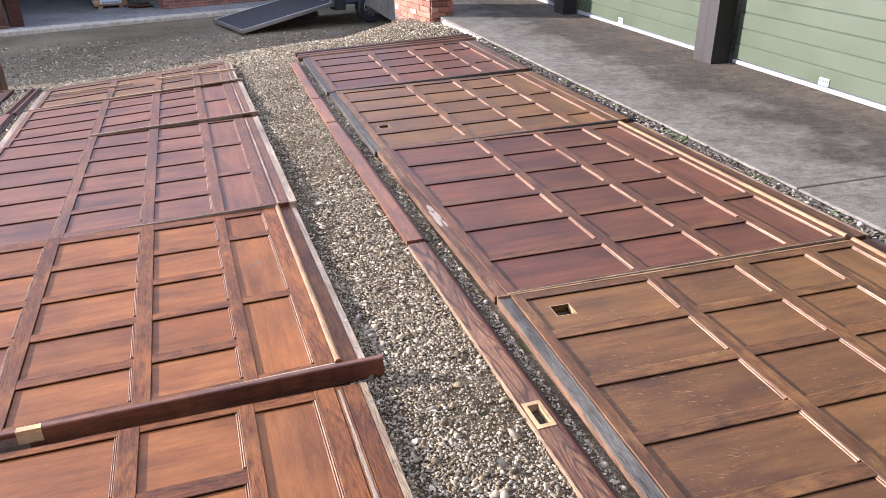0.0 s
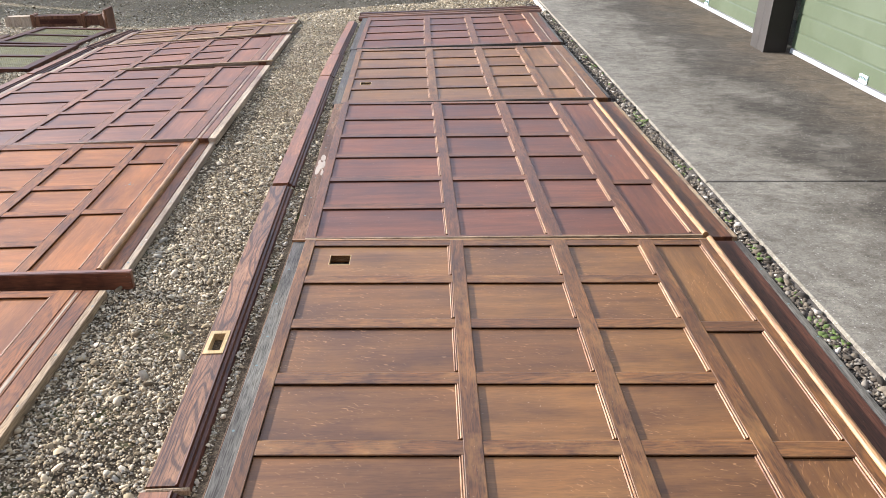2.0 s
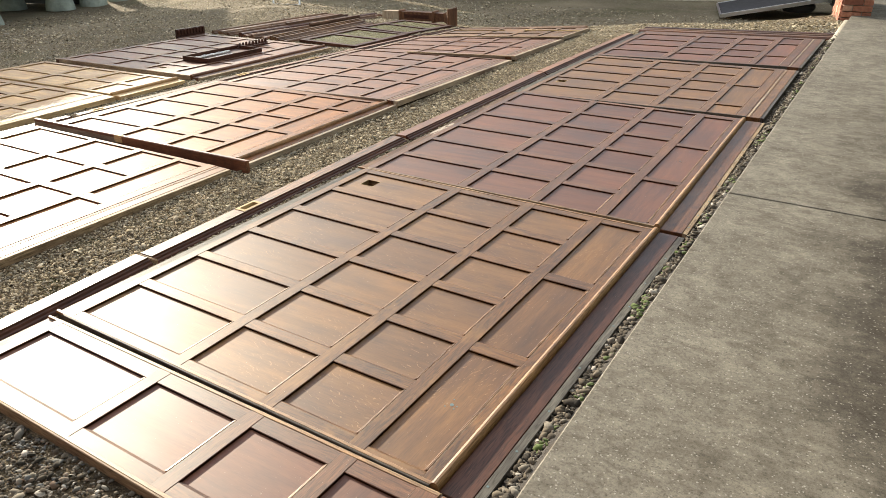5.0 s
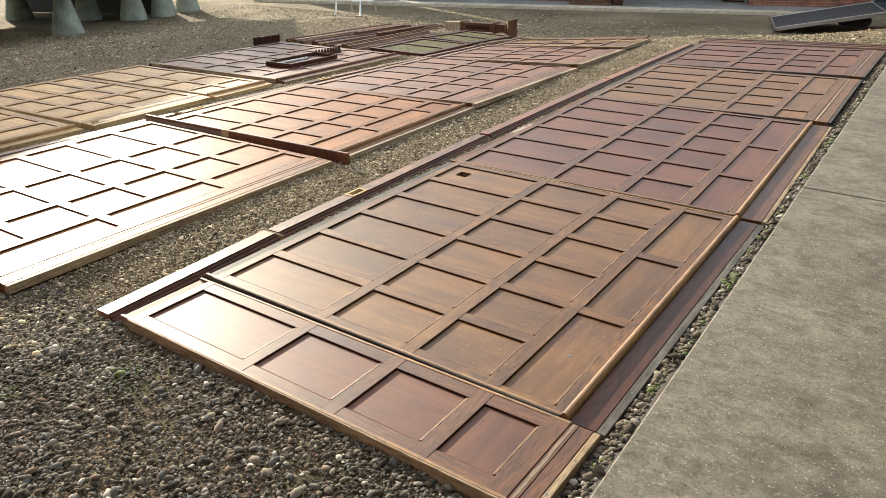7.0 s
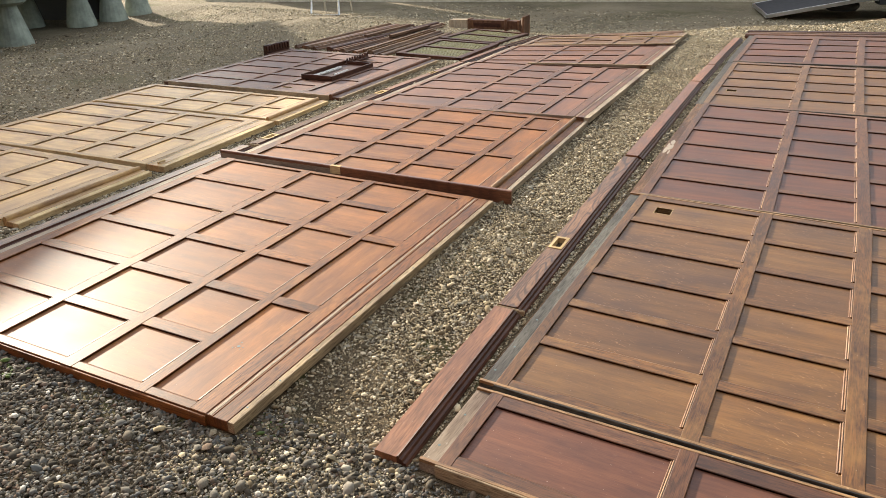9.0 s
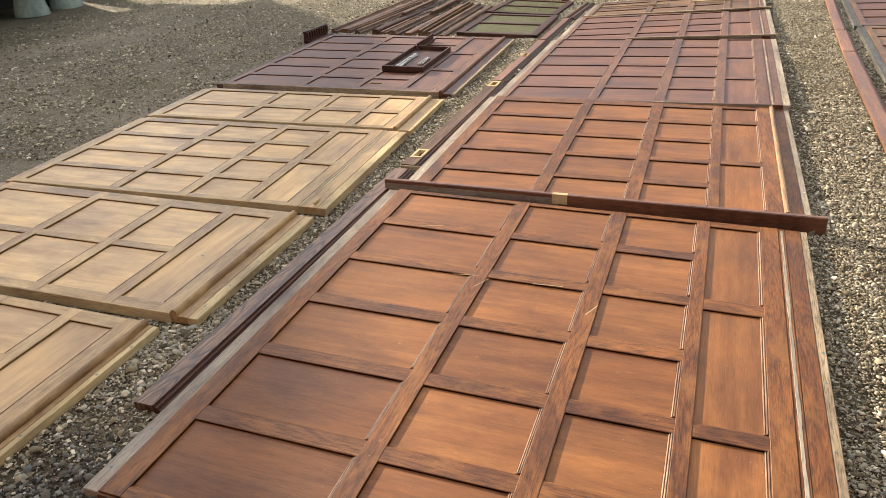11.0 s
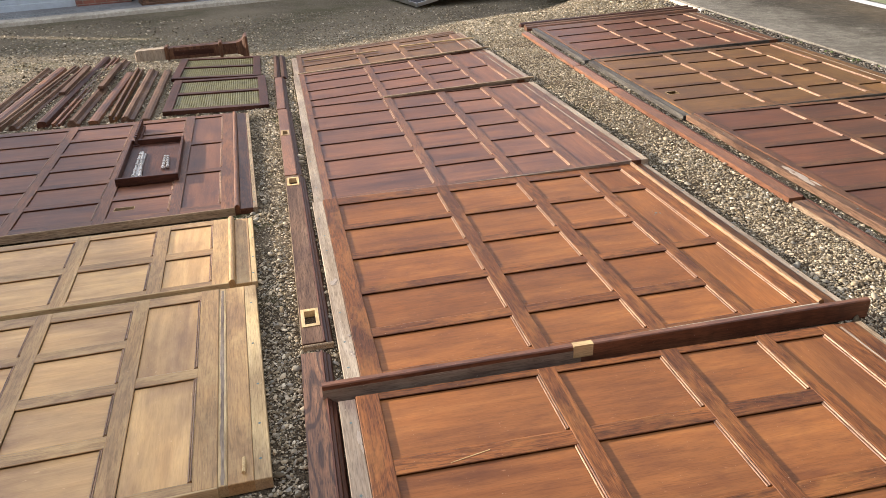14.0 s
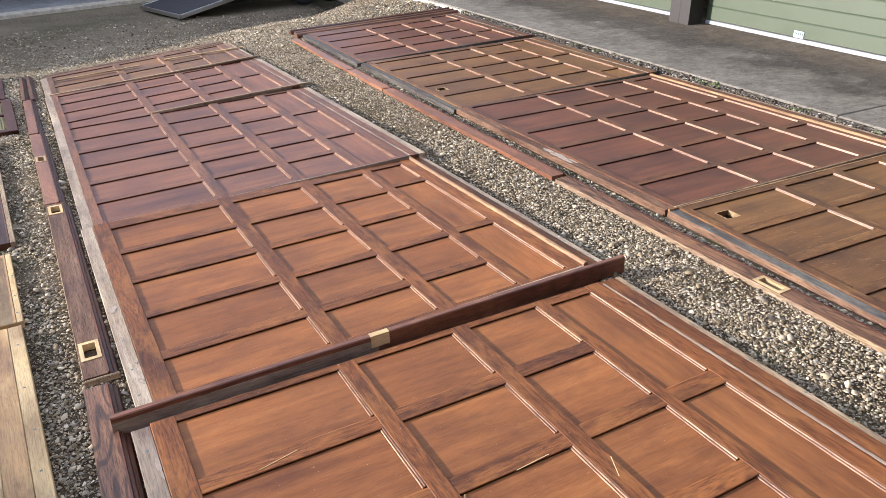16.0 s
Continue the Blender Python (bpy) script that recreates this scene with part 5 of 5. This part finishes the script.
def plank_heap():
    """Lengths of moulding and plank laid side by side behind the panels, gravel between them."""
    rng = random.Random(11)
    woods = (W_DULL, W_MAHOG[0], W_DULL, W_DULL, W_DARK, W_MAHOG[0], W_DULL, W_MAHOG[0], W_OAK[0], W_DULL, W_DULL)
    lines = ((-4.08, -4.21, 8.67), (-3.97, -4.06, 8.62), (-3.90, -3.93, 8.70), (-3.78, -3.83, 8.72), (-3.58, -3.76, 9.35), (-3.47, -3.66, 9.40), (-3.34, -3.47, 8.95), (-3.20, -3.27, 8.10), (-3.05, -3.18, 8.19), (-2.94, -3.04, 8.12), (-2.80, -2.90, 8.13))
    for k, (x0, x1, y1) in enumerate(lines):
        y0 = 6.14 + 0.05 * rng.random()
        turn = math.degrees(math.atan2(x0 - x1, y1 - y0))
        length = y1 - y0
        w = (0.065, 0.085, 0.05, 0.07, 0.075, 0.06, 0.09, 0.075, 0.06, 0.10, 0.07)[k]
        h = 0.03 + 0.03 * rng.random()
        th = thing("moulding_length", "weathered dark oak moulding length on gravel", "moulding", lay(x0 - w / 2, y0, turn, w, length), "heap of moulding lengths")
        bm = bmesh.new()
        kind = k % 3
        if kind == 0:
            pr = [(0, 0), (0, h * 0.6), (-w * 0.25, h), (-w * 0.55, h), (-w * 0.7, h * 0.5), (-w, h * 0.4), (-w, 0)]
        elif kind == 1:
            pr = [(0, 0), (-0.002, h * 0.8), (-w * 0.3, h), (-w * 0.7, h), (-w + 0.002, h * 0.8), (-w, 0)]
        else:
            pr = [(0, 0), (0, h), (-0.02, h), (-0.025, h * 0.4), (-w + 0.02, h * 0.35), (-w + 0.015, h * 0.8), (-w, h * 0.8), (-w, 0)]
        extrude(bm, pr, length)
        part("length", bm, woods[k], th, at=pose(0, 0, 0, 0, 0, 90))
    for x, y, turn, length, w in ((-3.70, 7.15, 3, 1.3, 0.05), (-3.40, 7.3, 3, 1.2, 0.05)):
        th = thing("moulding_length", "dull plank lying across other lengths", "moulding", lay(x, y, turn, w, length) @ pose(0, 0, 0.04), "heap of moulding lengths")
        bm = bmesh.new()
        box(bm, 0, length, -w, 0, 0, 0.03, 0.003)
        part("length", bm, W_DULL, th, at=pose(0, 0, 0, 0, 0, 90))


def loose_laths():
    """Thin laths lying across the joints at the far end of the middle row."""
    for x0, y0, x1, y1, w, m in ((-0.88, 6.055, 0.43, 6.125, 0.022, W_BARE), (-1.57, 7.43, 0.385, 7.505, 0.026, W_BARE), (-1.50, 8.12, -0.70, 8.09, 0.020, W_PALE), (-0.46, 8.16, 0.35, 8.06, 0.020, W_PALE)):
        turn = math.degrees(math.atan2(y1 - y0, x1 - x0))
        n = math.hypot(x1 - x0, y1 - y0)
        th = thing("lath", "thin pale lath lying across panel joints", "lath", lay(x0, y0, turn, n, w) @ pose(0, 0, TOP + 0.003), "loose laths")
        bm = bmesh.new()
        box(bm, 0, n, 0, w, 0, 0.012, 0.001)
        part("strip", bm, m, th)


loose_laths()
plank_heap()


def tray():
    """A shallow dark tray on the panel, with turned metal rods lying in it."""
    z = TOP
    th = thing("tray", "dark stained shallow wooden tray", "tray", lay(-2.685, 4.47, 4.5, 0.35, 0.80) @ pose(0, 0, z))
    for q in ((0, 0.36, 0, 0.016), (0, 0.36, 0.834, 0.85)):
        board("end", th, W_DARK, *q, 0.0, 0.048, "u")
    for q in ((0, 0.016, 0.0165, 0.8335), (0.344, 0.36, 0.0165, 0.8335)):
        board("side", th, W_DARK, *q, 0.0, 0.048, "v")
    board("bottom", th, W_DARK, 0.0165, 0.3435, 0.0165, 0.8335, 0.0, 0.012, "v")
    for k, (u, v, n) in enumerate(((0.09, 0.05, 0.56), (0.135, 0.04, 0.57), (0.255, 0.20, 0.28), (0.285, 0.22, 0.25))):
        r = thing("turned_rod", "turned grey metal rod lying in the tray", "rod", lay(-2.685, 4.47, 4.5, 0.35, 0.80) @ pose(u, v, z + 0.012, 0, 0, 3 * (k % 2)), "rods in the tray")
        bm = bmesh.new()
        rod(bm, (0, 0, 0.011), (0, n, 0.011), 0.007, 8)
        part("shaft", bm, M_STEEL, r)
        for j in range(5):
            bm = bmesh.new()
            rod(bm, (0, n * (j + 0.5) / 5 - 0.012, 0.011), (0, n * (j + 0.5) / 5 + 0.012, 0.011), 0.011, 8)
            part("collar", bm, M_STEEL, r)


def ribbed_strip():
    th = thing("ribbed_strip", "grey ribbed metal strip lying in the tray", "metal strip", lay(-2.685, 4.47, 4.5, 0.35, 0.80) @ pose(0.098, 0.07, TOP + 0.012))
    bm = bmesh.new()
    for k in range(34):
        box(bm, 0, 0.03, 0.015 * k, 0.015 * k + 0.010, 0, 0.010 + 0.002 * (k % 2), 0.002)
    box(bm, 0.002, 0.028, 0.0, 0.505, 0.0, 0.006)
    part("ribs", bm, M_STEEL, th)


tray()
ribbed_strip()


def carved_crest():
    """A pierced carved strip leaning on the tray's far corner."""
    th = thing("carved_strip", "dark pierced carved oak strip", "carving", lay(-2.71, 5.27, 4.5, 0.1, 0.5) @ pose(0.0, 0, TOP))
    bm = bmesh.new()
    box(bm, -0.02, 0.02, 0, 0.52, 0.0, 0.02, 0.003)
    part("base", bm, W_DARK, th)
    for k in range(9):
        bm = bmesh.new()
        v = 0.03 + 0.057 * k
        rod(bm, (0, v, 0.02), (0, v + 0.012, 0.062), 0.013, 7, 0.006)
        rod(bm, (0, v + 0.03, 0.02), (0, v + 0.02, 0.07), 0.008, 7, 0.012)
        part("crocket", bm, W_DARK, th)


carved_crest()


def dentil_trough():
    """A short dark dentilled cornice box at the panel's far corner."""
    th = thing("dentil_cornice", "short dark cornice box with dentils", "moulding", lay(-4.10, 5.56, 0.8, 0.12, 0.50))
    bm = bmesh.new()
    box(bm, 0, 0.03, 0, 0.46, 0, 0.125, 0.003)
    part("front", bm, W_DARK, th)
    bm = bmesh.new()
    box(bm, 0.031, 0.10, 0, 0.46, 0.0, 0.03, 0.003)
    part("base", bm, W_DARK, th)
    for k in range(9):
        bm = bmesh.new()
        box(bm, 0.030, 0.046, 0.015 + 0.05 * k, 0.040 + 0.05 * k, 0.055, 0.115, 0.002)
        part("dentil", bm, W_DARK, th)


dentil_trough()


def newel_post():
    """A square oak newel lying on its side, with a worn head and a flared foot."""
    at = pose(-3.39, 9.08, ground_z(-2.6, 9.0) + 0.080, 0, 0, 3) @ pose(0, 0, 0, 0, 89, 0)
    th = thing("newel_post", "heavy brown oak newel post lying on its side", "newel post", at)

    def ring(name, rings, m, label=""):
        bm = bmesh.new()
        lathe(bm, rings, square=True)
        return part(name, bm, m, th, label)
    ring("head", [(0.03, 0.0), (0.048, 0.012), (0.060, 0.04), (0.066, 0.33)], W_LATH, "worn pale head")
    ring("collar", [(0.070, 0.331), (0.082, 0.338), (0.082, 0.365), (0.070, 0.375)], W_NEWEL)
    ring("shaft", [(0.062, 0.376), (0.066, 0.93)], W_NEWEL)
    for a in range(4):
        bm = bmesh.new()
        box(bm, 0.0, 0.44, -0.030, 0.030, 0.058, 0.0668)
        part("sunk_border", bm, W_DARK, th, at=pose(0, 0, 0.43, 0, -90, 0) @ pose(0, 0, 0, 90 * a, 0, 0))
    ring("collar", [(0.068, 0.931), (0.088, 0.94), (0.088, 0.965), (0.066, 0.975)], W_NEWEL)
    ring("neck", [(0.062, 0.976), (0.060, 1.13)], W_NEWEL)
    ring("foot", [(0.066, 1.131), (0.070, 1.16), (0.09, 1.20), (0.125, 1.225), (0.138, 1.24), (0.138, 1.262)], W_NEWEL, "flared moulded foot")


newel_post()


# ---- gravel ----
def covered_by():
    """Footprints that no loose stone may lie in: slab and flat things."""
    out = []
    for o in scene.objects:
        if o.parent is None and o.type == "EMPTY" and o.get("category") in ("wall panelling", "skirting board", "grille", "board"):
            pts = [c.matrix_basis @ Vector(v) for c in o.children for v in c.bound_box]
            m = o.matrix_basis
            out.append((np.array(m.inverted())[:2, :], min(p.x for p in pts), max(p.x for p in pts), min(p.y for p in pts), max(p.y for p in pts)))
    return out


def pebbles(name, label, zones, seed, material=None, category="gravel", spread=0.46, patchy=0.28):
    """Loose stones, each an uneven many-sided lump, as one mesh. zones: x0, x1, y0, y1, stones a square metre, size."""
    rng = np.random.default_rng(seed)
    feet = covered_by()
    spots = []
    for x0, x1, y0, y1, dens, size in zones:
        n = int((x1 - x0) * (y1 - y0) * dens)
        p = np.stack([rng.uniform(x0, x1, n), rng.uniform(y0, y1, n)], 1)
        s = np.minimum(size * np.exp(rng.normal(0, spread, n)), 0.021)
        keep = (p[:, 0] < slab_edge(p[:, 1]) - 0.012) | (p[:, 1] > 9.3)
        # trodden places where the earth shows through
        bare = np.sin(5.1 * p[:, 0] + 1.7 * np.sin(3.3 * p[:, 1])) * np.sin(4.3 * p[:, 1] + 1.5 * np.sin(2.9 * p[:, 0] + 0.6))
        keep &= rng.random(n) < 1 - patchy + patchy * bare * 1.6
        h = np.concatenate([p, np.zeros((n, 1)), np.ones((n, 1))], 1)
        for m, u0, u1, v0, v1 in feet:
            q = h @ m.T
            keep &= ~((q[:, 0] > u0 - 0.3 * s) & (q[:, 0] < u1 + 0.3 * s) & (q[:, 1] > v0 - 0.3 * s) & (q[:, 1] < v1 + 0.3 * s))
        spots.append(np.concatenate([p, s[:, None]], 1)[keep])
    spots = np.concatenate(spots)
    big = spots[:, 2] > 0.0075
    ring = np.arange(5) * 2 * np.pi / 5
    round_v = np.concatenate([np.stack([np.cos(ring), np.sin(ring), 0 * ring], 1), np.stack([0.78 * np.cos(ring + 0.5), 0.78 * np.sin(ring + 0.5), 0 * ring + 0.55], 1), [(0.05, 0, 0.78)]])
    round_f = np.array([q for i in range(5) for q in ((i, (i + 1) % 5, 5 + i), ((i + 1) % 5, 5 + (i + 1) % 5, 5 + i), (5 + i, 5 + (i + 1) % 5, 10))])
    chip_v = np.array([(1, 0, 0), (0, 1, 0), (-1, 0, 0), (0, -1, 0), (0.5, 0.5, 0.8), (-0.5, 0.4, 0.8), (0.0, -0.6, 0.8)])
    chip_f = np.array([(0, 1, 4), (1, 5, 4), (1, 2, 5), (2, 3, 6), (2, 6, 5), (3, 0, 6), (0, 4, 6), (4, 5, 6)])
    verts, faces, count = [], [], 0
    for some, bv, bf in ((spots[big], round_v, round_f), (spots[~big], chip_v, chip_f)):
        n = len(some)
        if not n:
            continue
        v = np.repeat(bv[None], n, 0) * rng.uniform(0.78, 1.22, (n, len(bv), 1))
        v *= np.stack([rng.uniform(0.95, 1.5, n), rng.uniform(0.65, 1.0, n), rng.uniform(0.4, 0.85, n)], 1)[:, None] * some[:, None, 2:3]
        a, b = rng.uniform(0, 2 * np.pi, n), rng.normal(0, 0.35, n)
        ca, sa, cb, sb = np.cos(a)[:, None], np.sin(a)[:, None], np.cos(b)[:, None], np.sin(b)[:, None]
        x, y, z = v[..., 0] * cb + v[..., 2] * sb, v[..., 1], -v[..., 0] * sb + v[..., 2] * cb
        zg = np.array([ground_z(px, py) + max(0.0, 0.042 - 0.50 * max(0.0, slab_edge(py) - 0.02 - px)) * (py < 9.5) for px, py, _ in some])
        v = np.stack([x * ca - y * sa + some[:, 0:1], x * sa + y * ca + some[:, 1:2], z + zg[:, None] + some[:, 2:3] * rng.uniform(-0.1, 0.5, (n, 1))], -1)
        verts.append(v.reshape(-1, 3))
        faces.append((bf[None] + (np.arange(n) * len(bv))[:, None, None]).reshape(-1, 3) + count)
        count += n * len(bv)
    v, f = np.concatenate(verts), np.concatenate(faces)
    me = bpy.data.meshes.new(name)
    me.vertices.add(len(v))
    me.vertices.foreach_set("co", v.astype(np.float32).ravel())
    me.loops.add(len(f) * 3)
    me.loops.foreach_set("vertex_index", f.astype(np.int32).ravel())
    me.polygons.add(len(f))
    me.polygons.foreach_set("loop_start", np.arange(0, len(f) * 3, 3, dtype=np.int32))
    me.update(calc_edges=True)
    me.materials.append(material or M_STONES)
    return tagged(new(name, me), label, category, kind="stuff")


pebbles("gravel", "loose mixed grey and buff gravel stones", [
    (0.44, 1.12, -0.3, 3.0, 27000, 0.0034), (0.40, 1.12, 3.0, 9.0, 18000, 0.0038),
    (-1.85, -1.45, 0.0, 3.0, 24000, 0.0035), (-2.0, -1.45, 3.0, 8.2, 14000, 0.0041),
    (-2.6, -1.6, -0.8, 0.9, 10000, 0.0048), (-4.4, -2.6, -0.8, 0.9, 2400, 0.0060),
    (-6.3, -3.75, 2.0, 8.2, 2800, 0.0056), (-11.0, -6.3, 3.5, 12.0, 420, 0.0085), (-4.0, -1.6, 5.6, 9.0, 3600, 0.0054), (-6.0, 3.4, 8.0, 11.5, 1300, 0.0068), (0.3, 3.2, 8.4, 10.0, 3800, 0.0060), (-7.0, 3.4, 11.5, 14.6, 420, 0.0095),
    (-1.9, 1.1, -0.9, 5.0, 65, 0.0105), (-4.0, 3.06, -2.4, -0.85, 1500, 0.0056)], 4)
pebbles("damp_gravel", "darker gravel before the panels", [(-1.7, 3.1, -0.85, 0.13, 19000, 0.0046), (-1.7, 3.1, -0.85, 0.13, 110, 0.0095)], 9, M_GRIT, patchy=0.22)
pebbles("verge_stones", "dark flint stones and grit along the slab", [(2.98, 3.24, -0.8, 4.0, 15000, 0.0062), (3.03, 3.36, 4.0, 9.3, 9000, 0.0070), (3.04, 3.34, -0.8, 9.3, 260, 0.011)], 6, M_FLINTS, patchy=0.0)
pebbles("rubble", "pale broken stones heaped at the brick wall", [(2.55, 3.12, 9.05, 10.0, 1500, 0.0125)], 15, M_STONES, "rubble", patchy=0.1)
rng_moss = random.Random(12)
pebbles("moss", "tufts of green moss along the slab", [(slab_edge(y) - 0.03 - 0.03 * w, slab_edge(y), y, y + 0.06 + 0.16 * w, 7000, 0.006) for y, w in ((-0.7 + 0.33 * k + 0.2 * rng_moss.random(), rng_moss.random()) for k in range(28))]
        + [(x - 0.07, x + 0.07, y - 0.05, y + 0.05, 4200, 0.0045) for x, y in ((-0.95, -0.10), (-0.48, -0.14), (-0.70, -0.21), (0.95, -0.49), (1.30, -0.43), (1.11, -0.51), (1.50, -0.09), (1.55, -0.04), (1.58, -0.19), (0.62, 0.05), (0.7, -0.3))], 7, M_MOSS, "moss")
